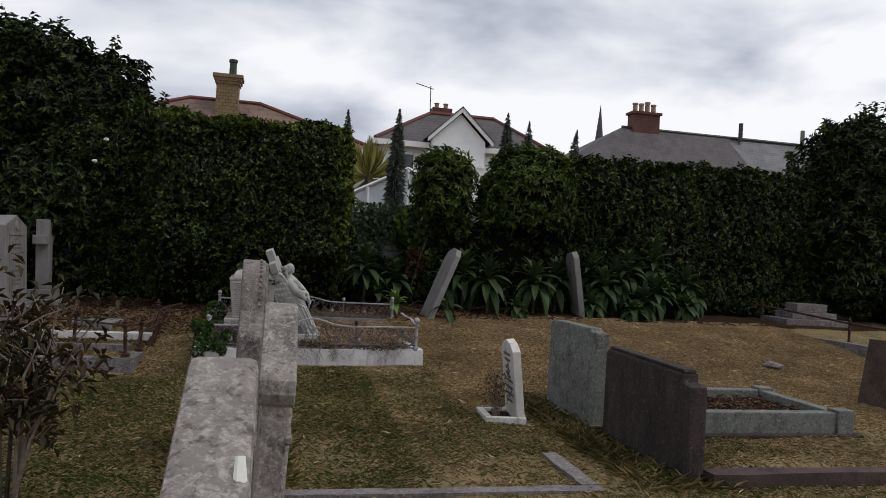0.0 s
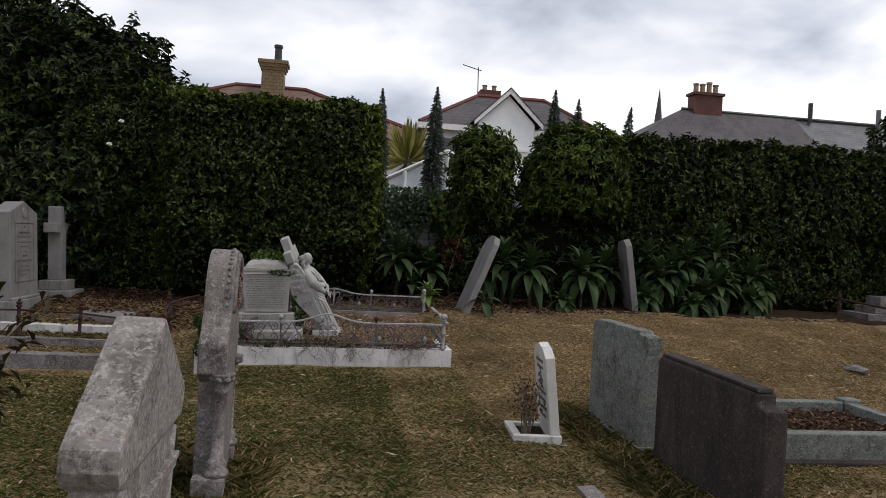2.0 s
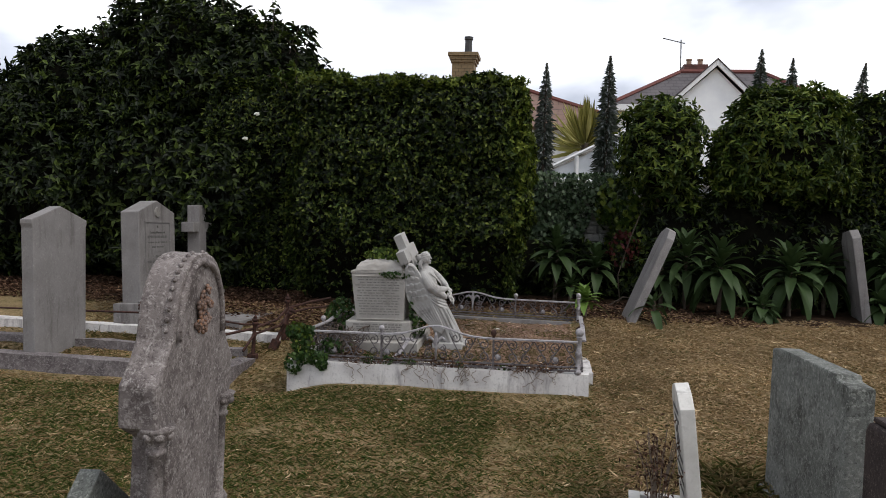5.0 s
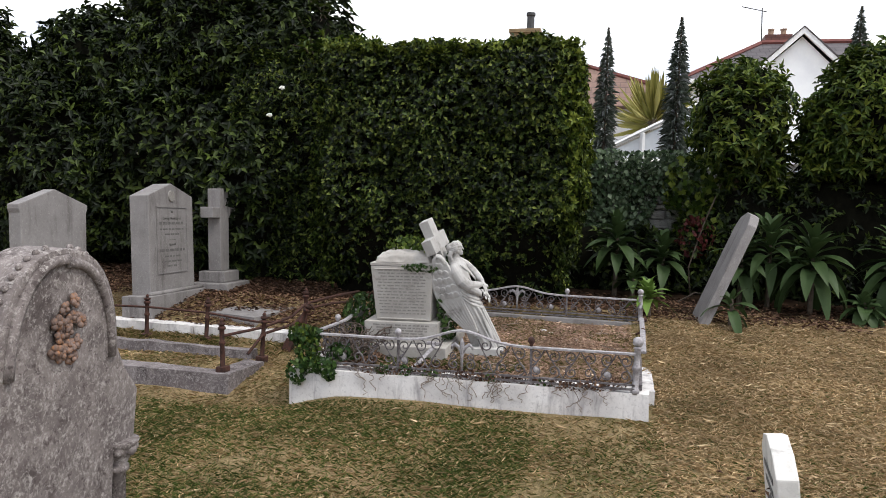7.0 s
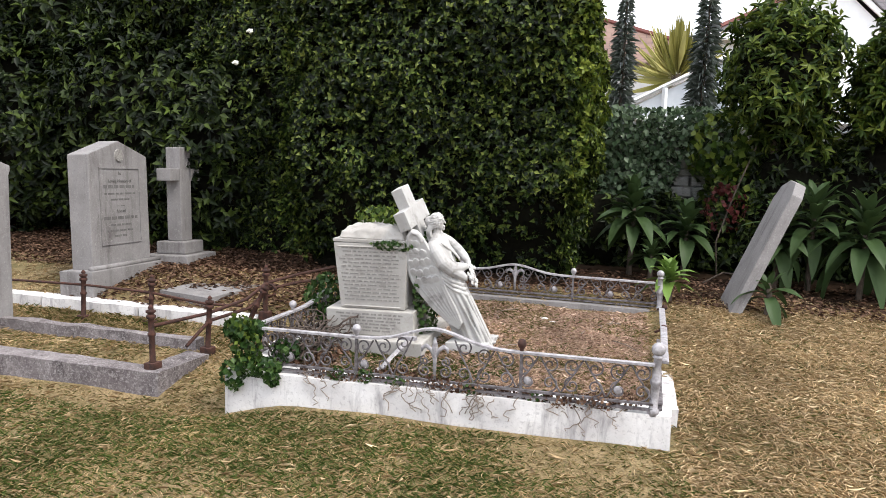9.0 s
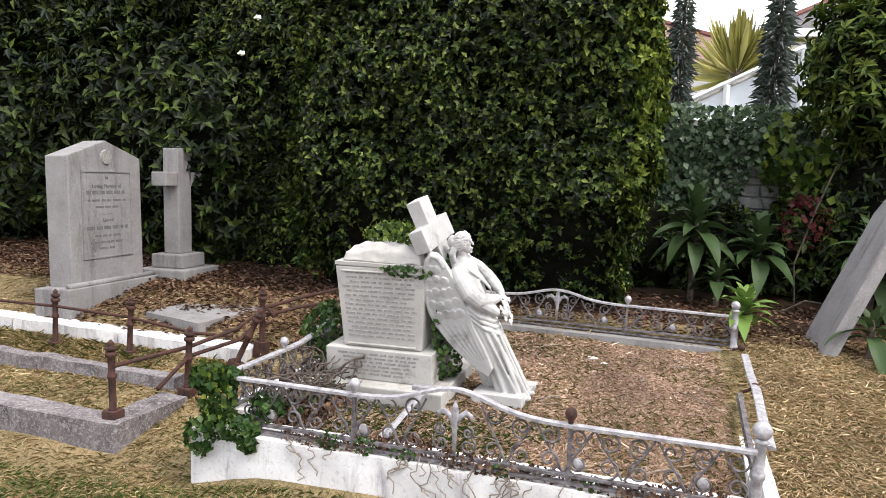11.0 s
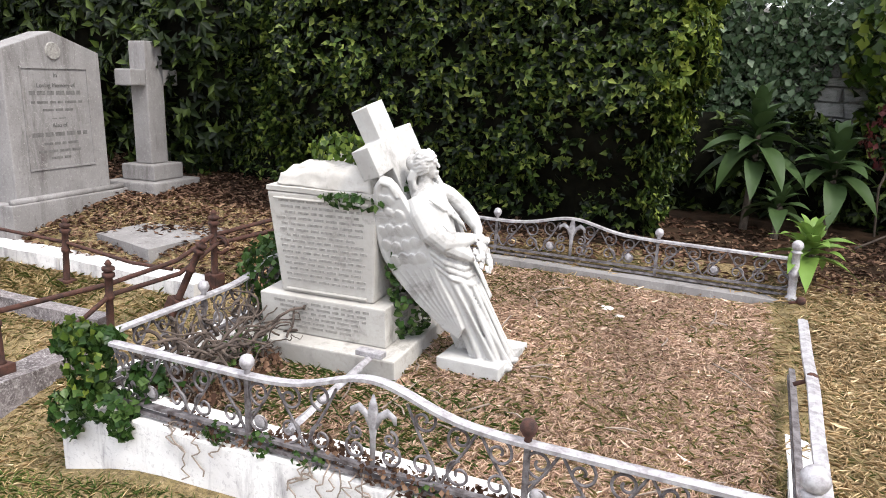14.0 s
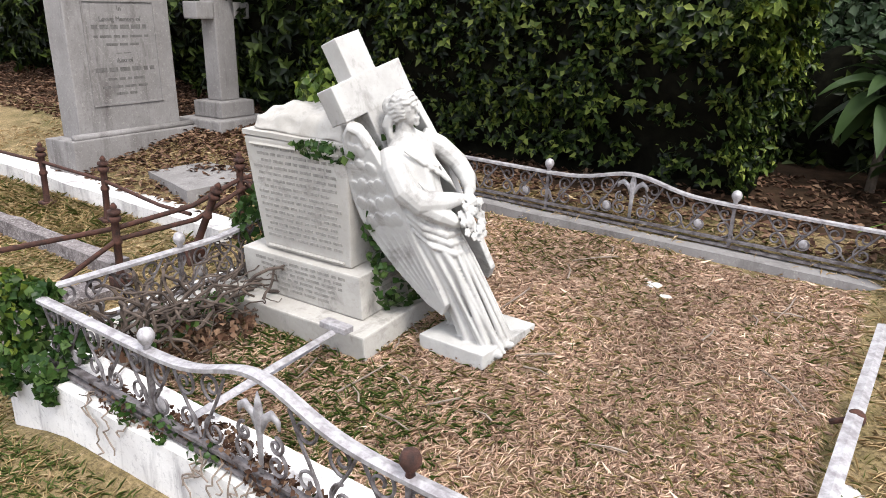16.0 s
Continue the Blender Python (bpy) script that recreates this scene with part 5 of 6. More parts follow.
def scatter(c, r, n, nrm=None):
    d = unit(RNG.normal(0, 1, (n, 3)))
    return np.array(c) + d * np.array(r) * RNG.uniform(0.75, 1.05, (n, 1)), d if nrm is None else np.broadcast_to(np.array(nrm, float), (n, 3))


# on the kerb's corner, over the rail, behind and on the monument
sets = [scatter((-0.77, 8.43, 0.52), (0.09, 0.09, 0.13), 330), scatter((-0.82, 8.40, 0.60), (0.07, 0.07, 0.06), 150), scatter((-0.70, 8.45, 0.61), (0.06, 0.06, 0.05), 110),
        scatter((-0.66, 8.38, 0.40), (0.16, 0.08, 0.06), 260), scatter((-0.80, 8.34, 0.34), (0.08, 0.035, 0.09), 110), scatter((-0.55, 8.35, 0.35), (0.05, 0.03, 0.06), 70), scatter((-0.50, 8.43, 0.50), (0.10, 0.04, 0.07), 90)]
p, nn = many(*sets)
ivy("ivy", "bright green ivy clump on the white kerb's corner", p, nn, 0.038)
p, nn = many(scatter((-0.80, 8.39, 0.65), (0.09, 0.07, 0.04), 60), scatter((-0.70, 8.36, 0.50), (0.10, 0.05, 0.10), 50))
ivy("ivy", "pale young ivy shoots over the kerb's corner", p, nn, 0.034, BUSH_LEAF)
p, nn = many(scatter((-0.74, 9.55, 0.62), (0.15, 0.22, 0.18), 420), scatter((-0.60, 9.40, 0.50), (0.1, 0.12, 0.12), 160))
ivy("ivy", "dark ivy clump beside the pedestal", p, nn, 0.042)
p, nn = many(scatter((-0.30, 9.50, 1.25), (0.20, 0.15, 0.08), 330), scatter((-0.12, 9.42, 1.22), (0.12, 0.12, 0.06), 110))
ivy("ivy", "pale green ivy growing over the monument's cap", p, nn, 0.04, BUSH_LEAF)
p, nn = many(scatter((0.07, 9.40, 0.95), (0.05, 0.14, 0.26), 260), scatter((0.08, 9.42, 0.62), (0.09, 0.15, 0.16), 240), scatter((-0.12, 9.21, 1.08), (0.15, 0.03, 0.03), 90), scatter((0.03, 9.31, 0.9), (0.03, 0.05, 0.25), 110))
ivy("ivy", "dark ivy creeping up between monument and statue", p, nn, 0.034)
def trailing(x):
    """A wandering creeper stem over the kerb's edge."""
    q, pts = [x, 8.44, 0.40], []
    for s in range(16):
        pts.append(tuple(q))
        q[0] += RNG.normal(0, 0.018)
        q[1] = max(8.34 - 0.016 * (q[0] - 0.4), q[1] - abs(RNG.normal(0, 0.012)))
        if q[1] < 8.37:
            q[1] = 8.337 - 0.016 * (q[0] - 0.4)
            q[2] -= abs(RNG.normal(0.012, 0.008))
        else:
            q[2] = 0.390 + 0.019 * (q[0] - 0.4) + abs(RNG.normal(0, 0.012))
    return pts


def creeper_stems():
    bm = bmesh.new()
    for k in range(34):
        tube_into(bm, trailing(-0.45 + 2.0 * RNG.random()), 0.0028, 5)
    return bm


stems = tagged(part("creeper", creeper_stems(), DRY_TWIG), "thin dry creeper stems hanging over the white kerb", "creeper")
p, nn = many(*[scatter((x, 8.41 - 0.035 * (x - 0.4) + 0.02 * math.sin(9 * x), 0.410 + 0.02 * (x - 0.4) + 0.02 * math.sin(5 * x)), (0.09, 0.05, 0.045), 110) for x in np.linspace(-0.35, 1.45, 17)])
ivy("creeper", "withered creeper tangled along the railing's foot", p, nn, 0.020, BROWN_LEAF)
p, nn = many(*[scatter((x, 8.38, 0.41), (0.06, 0.04, 0.04), 50) for x in (-0.15, 0.02, 0.2, 0.62, 1.0)])
ivy("creeper", "small green creeper leaves on the kerb", p, nn, 0.022, IVY_LEAF)
vn = random.Random(9)
tangle = empty("dead_vines", pose(-0.6, 9.3, 0.36))
for k in range(210):
    q = Vector((-0.70 + vn.uniform(-0.05, 0.30), 8.62 + vn.uniform(0, 1.4), 0.36 + vn.uniform(0, 0.14)))
    d = Vector((vn.uniform(-0.6, 0.6), vn.uniform(-0.3, 1.0), vn.uniform(-0.3, 0.5))).normalized()
    pts = []
    for s in range(14):
        pts.append(tuple(q))
        d = (d + Vector((vn.gauss(0, 0.35), vn.gauss(0, 0.3), vn.gauss(0, 0.3)))).normalized()
        q = q + d * 0.028
        q.z = min(0.58, max(0.36, q.z))
        q.x = min(-0.36, max(-0.79, q.x))
    r = vn.uniform(0.003, 0.009)
    part("vine", tube([(q[0] + 0.6, q[1] - 9.3, q[2] - 0.36) for q in pts], [r * (1 - 0.5 * i / 13) for i in range(14)], 6), OLD_VINE, tangle)
tagged(tangle, "tangle of dead woody vines under the side railing", "vines")
p, nn = many(*[scatter((-0.60, y, 0.40), (0.14, 0.12, 0.06), 60) for y in np.linspace(8.7, 9.9, 7)])
ivy("ivy", "dark ivy leaves among the dead vines", p, nn, 0.034)
litter_p, litter_n = many(*[scatter((-0.55, y, 0.36), (0.20, 0.12, 0.03), 160) for y in np.linspace(8.65, 9.95, 8)])
ivy("creeper", "withered brown leaves caught in the vines", litter_p, litter_n, 0.03, BROWN_LEAF)
# on the garden wall in the gap, and creeper on its right
n = 4200
p = np.stack([RNG.uniform(0.8, 2.45, n), 13.22 + RNG.uniform(-0.16, 0.10, n), RNG.uniform(0.85, 2.42, n)], 1)
keep = p[:, 2] > 0.95 + 0.80 * np.clip((p[:, 0] - 1.6) / 0.3, 0, 1) + 0.12 * np.sin(p[:, 0] * 7)
p = p[keep]
ivy("ivy", "dense dark ivy hanging over the stone wall", p, np.broadcast_to(np.array([0, -0.75, 0.75]), p.shape), 0.075, LIT_WALL_IVY)
p, nn = many(scatter((2.35, 13.0, 1.95), (0.4, 0.3, 0.45), 420), scatter((2.5, 12.9, 1.3), (0.45, 0.35, 0.5), 380), scatter((3.2, 13.0, 1.5), (0.6, 0.3, 0.7), 420))
ivy("creeper", "leafy green creeper on the wall under the bush", p, nn, 0.10, BUSH_LEAF)
p, nn = scatter((2.32, 12.55, 1.35), (0.22, 0.15, 0.25), 150)
ivy("creeper", "dark red creeper leaves by the wall", p, nn, 0.06, RED_LEAF, [[(2.3, 12.5, 0.6), (2.25, 12.4, 1.0), (2.4, 12.5, 1.5), (2.6, 12.7, 2.0)], [(2.1, 12.0, 0.62), (2.3, 12.0, 0.75), (2.5, 12.1, 0.72), (2.7, 12.2, 0.9)]])


# ---- echiums ----
def big_leaf(length, width, droop, curl=0.0):
    """A long lance-shaped leaf along x with a raised keel, drooping to its tip."""
    bm = bmesh.new()
    n = 9
    rows = []
    for k in range(n + 1):
        t = k / n
        w = width * (math.sin(math.pi * min(1, t * 0.93 + 0.07)) ** 0.75) * 0.5
        x = length * (t - 0.12 * droop * t * t)
        z = length * (0.18 * math.sin(t * math.pi * 0.6) - droop * t * t)
        rows.append([bm.verts.new((x, s * w, z + 0.18 * abs(s) * w * 2 + 0.008 * math.sin(9 * t + s))) for s in (-1, -0.5, 0, 0.5, 1)])
    for a, b in zip(rows, rows[1:]):
        for k in range(4):
            bm.faces.new((a[k], b[k], b[k + 1], a[k + 1]))
    me = bpy.data.meshes.new("leaf")
    bm.to_mesh(me)
    bm.free()
    me.shade_smooth()
    return me


def echium(m, leaves, length, width, material, label, stem=0.3, seed=0, low=-22, high=56):
    rnd = random.Random(seed)
    root = empty("echium", m)
    part("stem", tube([(0, 0, -0.1), (0.01, 0, stem * 0.6), (0, 0, stem + 0.05)], [0.03, 0.024, 0.015], 8), BARK, root)
    kinds = []
    for d in (0.15, 0.35, 0.6, 0.85):
        me = big_leaf(length, width, d)
        me.materials.append(material)
        kinds.append(me)
    for k in range(leaves):
        t = k / max(1, leaves - 1)
        ob = new("leaf", kinds[min(3, int((1 - t) * 4 + rnd.uniform(-0.4, 0.4))) if t < 1 else 0])
        ob.parent = root
        s = (1.0 - 0.45 * t) * rnd.uniform(0.85, 1.15)
        ob.matrix_local = pose(0, 0, stem * (0.55 + 0.5 * t), 0, -(low + (high - low) * t) + rnd.uniform(-10, 10), math.degrees(k * 2.4) + rnd.uniform(-12, 12)) @ pose(0, 0, 0, rnd.uniform(-12, 12), 0, 0) @ Matrix.Diagonal((s, s, s, 1))
    return tagged(root, label, "plant", "echium plants")


DARK_E = "large echium rosette with long drooping green leaves"
for k, (x, y, z, n, ln, st) in enumerate(((3.42, 11.75, 0.6, 26, 0.62, 0.72), (4.25, 11.8, 0.6, 28, 0.64, 0.70), (3.05, 12.0, 0.62, 20, 0.6, 0.8), (5.58, 11.9, 0.6, 24, 0.55, 0.66), (6.25, 11.75, 0.58, 24, 0.5, 0.42), (6.75, 12.0, 0.62, 24, 0.5, 0.62), (6.15, 12.15, 0.62, 22, 0.5, 1.0), (7.15, 11.85, 0.6, 22, 0.45, 0.3), (3.85, 11.45, 0.57, 16, 0.32, 0.2), (4.75, 12.1, 0.62, 22, 0.55, 0.75), (5.3, 11.75, 0.6, 20, 0.42, 0.25), (5.95, 11.5, 0.58, 18, 0.4, 0.22), (7.5, 12.2, 0.62, 20, 0.45, 0.5), (5.87, 12.1, 0.62, 24, 0.5, 0.85), (6.69, 12.2, 0.62, 26, 0.55, 1.22), (7.3, 12.1, 0.62, 24, 0.5, 0.75), (6.54, 11.9, 0.62, 24, 0.5, 0.55), (5.5, 12.2, 0.62, 22, 0.5, 0.95), (2.75, 11.95, 0.6, 20, 0.5, 0.66))):
    echium(pose(x, y, z, 0, 0, 40 * k), int(n * 1.5), ln * 0.88, 0.15, ECHIUM_LEAF, DARK_E, st, k)
echium(pose(1.42, 12.25, 0.64), 38, 0.42, 0.155, ECHIUM_LEAF, "tall dark-leaved echium by the hedge's end", 0.80, 31, 2, 62)
echium(pose(1.95, 12.35, 0.64), 28, 0.38, 0.15, ECHIUM_LEAF, "dark-leaved echium against the stone wall", 0.60, 41, 2, 60)
echium(pose(1.62, 12.0, 0.64), 14, 0.30, 0.13, ECHIUM_LEAF, "low dark-leaved echium shoots under the taller one", 0.26, 42, 5, 50)
echium(pose(1.76, 10.98, 0.56), 24, 0.30, 0.105, LIME_LEAF, "young bright green echium rosette behind the corner post", 0.25, 32, 16, 66)
echium(pose(2.52, 10.85, 0.55), 11, 0.36, 0.10, ECHIUM_LEAF, "small echium rosette at the leaning slab's foot", 0.22, 33)


def spire(m, height, r, label, seed):
    """A flower spire: a stem wrapped in many small narrow leaves."""
    root = empty("echium_spire", m)
    part("stem", tube([(0, 0, -0.6), (0, 0, height)], [0.03, 0.012], 8), BARK, root)
    n = int(height * 850)
    t = RNG.uniform(0, 1, n)
    a = RNG.uniform(0, 2 * math.pi, n)
    body = np.interp(t, [0, 0.55, 0.82, 1.0], [1.1, 0.9, 0.55, 0.10])
    rad = r * body * RNG.uniform(0.05, 0.4, n)
    out = np.stack([np.cos(a), np.sin(a), np.full(n, 0.15)], 1)
    base = np.stack([np.cos(a) * rad, np.sin(a) * rad, t * height], 1)
    v, f = leaf_arrays(base, out + RNG.normal(0, 0.3, (n, 3)), np.array([[0, 0, 1.0]] * n), r * RNG.uniform(0.6, 1.15, n) * body, 0.02, 0.35)
    mesh_from("foliage", v, f, SPIRE_LEAF, root)
    return tagged(root, label, "plant", "echium spires")


SP = "tall grey-green echium flower spire behind the wall"
for k, (x, y, z, h_, r, ry) in enumerate(((1.16, 14.25, 2.0, 2.25, 0.16, 0), (2.12, 14.1, 1.95, 2.38, 0.18, 0.5), (4.59, 15.0, 2.9, 1.76, 0.15, 1), (5.08, 15.0, 2.9, 1.62, 0.13, 1), (6.05, 15.0, 2.9, 1.55, 0.13, 6))):
    spire(pose(x, y, z, 0, ry, 0), h_, r, SP, k)
for x, y in ((1.16, 14.25), (2.12, 14.1), (4.59, 15.0), (5.08, 15.0), (6.05, 15.0)):
    part("spire_stalk", tube([(x, y, 0.5), (x, y, 3.0 if y > 14.5 else 2.1)], 0.05, 8), BARK)["label"] = "woody stalk of a tall echium spire"

yucca = empty("yucca", pose(1.93, 17.0, 0.6))
part("trunk", tube([(0, 0, -0.1), (0.03, 0, 1.4), (0, 0, 2.7)], [0.12, 0.10, 0.09], 10), BARK, yucca)
n = 170
a, el = RNG.uniform(0, 2 * math.pi, n), RNG.uniform(-0.5, 1.5, n)
way = np.stack([np.cos(a) * np.cos(el), np.sin(a) * np.cos(el), np.sin(el)], 1)
v, f = leaf_arrays(way * 0.08 + np.array([0, 0, 2.65]), way, np.cross(way, np.stack([-np.sin(a), np.cos(a), 0 * a], 1)) * -1, RNG.uniform(0.65, 0.95, n), 0.075, 0.12, 0.2)
mesh_from("foliage", v, f, YUCCA_LEAF, yucca)
tagged(yucca, "yellow-striped spiky yucca beyond the wall", "plant")

# ---- bare shrub by the first graves ----
shrub = empty("shrub", pose(-1.35, 4.3, 0.1))
rs = random.Random(21)
tips = []
for k in range(13):
    a = rs.uniform(0, 2 * math.pi)
    d = Vector((math.cos(a) * rs.uniform(0.15, 0.55), math.sin(a) * rs.uniform(0.15, 0.5), 1)).normalized()
    ln = rs.uniform(0.8, 1.25)
    pts = [Vector((0.05 * math.cos(a), 0.05 * math.sin(a), -0.05)), d * ln * 0.35, d * ln * 0.7 + Vector((rs.uniform(-0.08, 0.08), rs.uniform(-0.08, 0.08), 0)), d * ln + Vector((rs.uniform(-0.15, 0.15), 0, -0.03))]
    part("stem", tube([tuple(q) for q in pts], [0.013, 0.010, 0.007, 0.003], 6), DRY_TWIG if k % 2 else BARK, shrub)
    for q in range(5):
        b = pts[1].lerp(pts[3], q / 5.0)
        e2 = b + Vector((rs.uniform(-0.25, 0.3), rs.uniform(-0.2, 0.2), rs.uniform(0.05, 0.28)))
        part("twig", tube([tuple(b), tuple(b.lerp(e2, 0.5) + Vector((0, 0, 0.02))), tuple(e2)], [0.005, 0.004, 0.002], 5), DRY_TWIG, shrub)
        tips += [b.lerp(e2, 0.3), b.lerp(e2, 0.6), b.lerp(e2, 0.9), e2]
c = np.repeat(np.array([tuple(q) for q in tips]), 4, 0) + RNG.normal(0, 0.05, (len(tips) * 4, 3))
v, f = leaf_arrays(c, RNG.normal(0, 1, c.shape) * np.array([1, 1, 0.5]) + np.array([0, 0, -0.4]), np.array([[0, 0, 1.0]] * len(c)), 0.085, 0.03, 0.3)
mesh_from("foliage", v, f, leaf_mat("shrub_leaf", [(0.0, (0.035, 0.030, 0.014)), (0.5, (0.06, 0.055, 0.022)), (1.0, (0.10, 0.055, 0.030))], 0.6), shrub)
tagged(shrub, "half-bare twiggy shrub with dull brown-green leaves", "shrub")
weed = empty("dead_plant", pose(1.91, 6.10, 0.14))
for k in range(16):
    a = rs.uniform(0, 6.28)
    t_ = Vector((math.cos(a) * rs.uniform(0.03, 0.15), math.sin(a) * rs.uniform(0.03, 0.17), rs.uniform(0.25, 0.46)))
    part("stalk", tube([(0.02 * math.cos(a), 0.05 * math.sin(a), -0.02), tuple(t_ * 0.5 + Vector((0.01, 0, 0.02))), tuple(t_)], [0.004, 0.003, 0.002], 5), DRY_TWIG, weed)
c = RNG.normal(0, 1, (260, 3)) * np.array([0.06, 0.09, 0.09]) + np.array([0, 0, 0.25])
v, f = leaf_arrays(c, RNG.normal(0, 1, c.shape), np.array([[0, 0, 1.0]] * len(c)), 0.03, 0.014, 0.3)
mesh_from("dry_leaves", v, f, BROWN_LEAF, weed)
tagged(weed, "dried-up plant in the small white grave tray", "plant")


# ---- houses beyond the gardens ----
def solid(verts, faces):
    bm = bmesh.new()
    vs = [bm.verts.new(v) for v in verts]
    for f in faces:
        bm.faces.new([vs[i] for i in f])
    bmesh.ops.recalc_face_normals(bm, faces=bm.faces)
    return bm


def hip_roof(x0, x1, y0, y1, z, rx0, rx1, ry, rz):
    return solid([(x0, y0, z), (x1, y0, z), (x1, y1, z), (x0, y1, z), (rx0, ry, rz), (rx1, ry, rz)], [(0, 1, 5, 4), (1, 2, 5), (2, 3, 4, 5), (3, 0, 4), (3, 2, 1, 0)])


def pot(x, y, z, r, h_):
    bm = lathe([(r, 0), (r * 0.85, h_ * 0.2), (r * 0.8, h_ * 0.8), (r, h_ * 0.85), (r, h_), (r * 0.7, h_)], 10)
    bm.transform(Matrix.Translation((x, y, z)))
    return bm


def window(parent, x0, x1, y, z0, z1, rows=2):
    w = part("window", box(x0, x1, y - 0.03, y + 0.02, z0, z1), GLASS_DARK, parent)
    for a, b, c0, c1 in ((x0 - 0.06, x0, z0 - 0.06, z1 + 0.06), (x1, x1 + 0.06, z0 - 0.06, z1 + 0.06)):
        part("frame", box(a, b, y - 0.06, y + 0.02, c0, c1), FRAME_WHITE, w)
    for k in range(rows + 1):
        z = z0 + (z1 - z0) * k / rows
        part("frame", box(x0, x1, y - 0.055, y + 0.015, z - 0.035, z + 0.035), FRAME_WHITE, w)
    return w


villa = empty("house", pose(0, 0, 0))
part("wall", box(3.2, 8.9, 24.6, 29.6, 0.4, 5.30), RENDER_WHITE, villa)
part("roof", hip_roof(2.85, 9.25, 24.2, 30.0, 5.32, 5.25, 7.75, 27.0, 6.85), SLATE, villa)
part("fascia", box(2.85, 9.25, 24.16, 24.22, 5.14, 5.32), FRAME_WHITE, villa)
part("fascia", box(2.80, 2.86, 24.2, 30.0, 5.14, 5.32), FRAME_WHITE, villa)
part("gable_wall", solid([(4.78, 23.9, 0.4), (6.6, 23.9, 0.4), (6.6, 23.9, 5.45), (5.72, 23.9, 6.32), (4.78, 23.9, 5.45), (4.78, 27, 0.4), (6.6, 27, 0.4), (6.6, 27, 5.45), (5.72, 27, 6.32), (4.78, 27, 5.45)],
                         [(0, 1, 2, 3, 4), (9, 8, 7, 6, 5), (0, 5, 6, 1), (1, 6, 7, 2), (2, 7, 8, 3), (3, 8, 9, 4), (4, 9, 5, 0)]), RENDER_WHITE, villa)
for s in (-1, 1):
    pts = [(5.72, 6.52), (5.72 + s * 1.12, 5.44), (5.72 + s * 1.12, 5.30), (5.72, 6.36)]
    part("bargeboard", solid([(a, y, z) for y in (23.72, 23.8) for a, z in pts], [(0, 1, 2, 3), (7, 6, 5, 4), (0, 4, 5, 1), (1, 5, 6, 2), (2, 6, 7, 3), (3, 7, 4, 0)]), FRAME_WHITE, villa)
    pts = [(5.72, 6.56), (5.72 + s * 1.16, 5.46), (5.72 + s * 1.16, 5.42), (5.72, 6.52)]
    part("gable_roof", solid([(a, y, z) for y in (23.7, 27.0) for a, z in pts], [(0, 1, 2, 3), (7, 6, 5, 4), (0, 4, 5, 1), (1, 5, 6, 2), (2, 6, 7, 3), (3, 7, 4, 0)]), SLATE, villa)
part("string_course", box(4.85, 6.65, 23.86, 23.9, 4.55, 4.63), FRAME_WHITE, villa)
window(villa, 3.58, 4.28, 24.58, 3.85, 4.95)
part("downpipe", tube([(4.70, 24.1, 5.2), (4.70, 24.1, 0.5)], 0.05, 8), FRAME_WHITE, villa)
part("ridge", tube([(5.25, 27, 6.87), (7.75, 27, 6.87)], 0.09, 6), TILE_RIDGE, villa)
part("ridge", tube([(2.9, 24.25, 5.36), (5.25, 27, 6.87)], 0.07, 6), TILE_RIDGE, villa)
part("ridge", tube([(9.2, 24.25, 5.36), (7.75, 27, 6.87)], 0.07, 6), TILE_RIDGE, villa)
part("chimney", box(5.35, 6.1, 27.0, 27.6, 6.3, 7.12), BRICK_RED, villa)
for x in (5.55, 5.9):
    part("chimney_pot", pot(x, 27.3, 7.12, 0.1, 0.22), CLAY, villa)
part("aerial", tube([(5.25, 27, 6.8), (5.22, 27, 7.9)], 0.018, 6), SOOT, villa)
part("aerial_arm", tube([(4.65, 27, 7.95), (5.35, 27, 7.78)], 0.016, 6), SOOT, villa)
tagged(villa, "white rendered house with slate roof and front gable", "house", "houses")

cottage = empty("house", pose(0, 0, 0))
part("wall", box(-8.5, 4.2, 30.5, 37, 0.4, 5.4), RENDER_WHITE, cottage)
part("roof", hip_roof(-9.4, 4.6, 29.6, 37.6, 5.4, -4.1, -1.15, 33.2, 7.75), TILE_BROWN, cottage)
for a, b in (((-4.1, 33.2, 7.77), (-1.15, 33.2, 7.77)), ((-9.4, 29.6, 5.42), (-4.1, 33.2, 7.77)), ((4.6, 29.6, 5.42), (-1.15, 33.2, 7.77))):
    part("ridge", tube([a, b], 0.1, 6), TILE_RIDGE, cottage)
part("chimney", box(-2.92, -2.02, 31.9, 32.7, 6.2, 8.5), BRICK_YELLOW, cottage)
for z0, z1, e_ in ((8.24, 8.36, 0.05), (8.36, 8.5, 0.1), (8.5, 8.64, 0.16)):
    part("chimney_course", box(-2.92 - e_, -2.02 + e_, 31.9 - e_, 32.7 + e_, z0 + 0.002, z1), BRICK_YELLOW, cottage)
part("chimney_pot", pot(-2.32, 32.3, 8.64, 0.18, 0.72), SOOT, cottage)
tagged(cottage, "house with brown tiled hip roof and yellow brick chimney", "house", "houses")

terrace = empty("house", pose(0, 0, 0))
part("wall", box(15.2, 36, 37.4, 44, 0.4, 6.2), RENDER_WHITE, terrace)
part("roof", hip_roof(13.4, 27.0, 36.6, 45, 6.2, 19.6, 26.6, 40.5, 9.85), SLATE, terrace)
part("roof", hip_roof(24.6, 40, 36.9, 45, 6.2, 26.5, 36.0, 40.5, 9.75), SLATE_PALE, terrace)
part("ridge", tube([(19.6, 40.5, 9.87), (36, 40.5, 9.82)], 0.1, 6), SOOT, terrace)
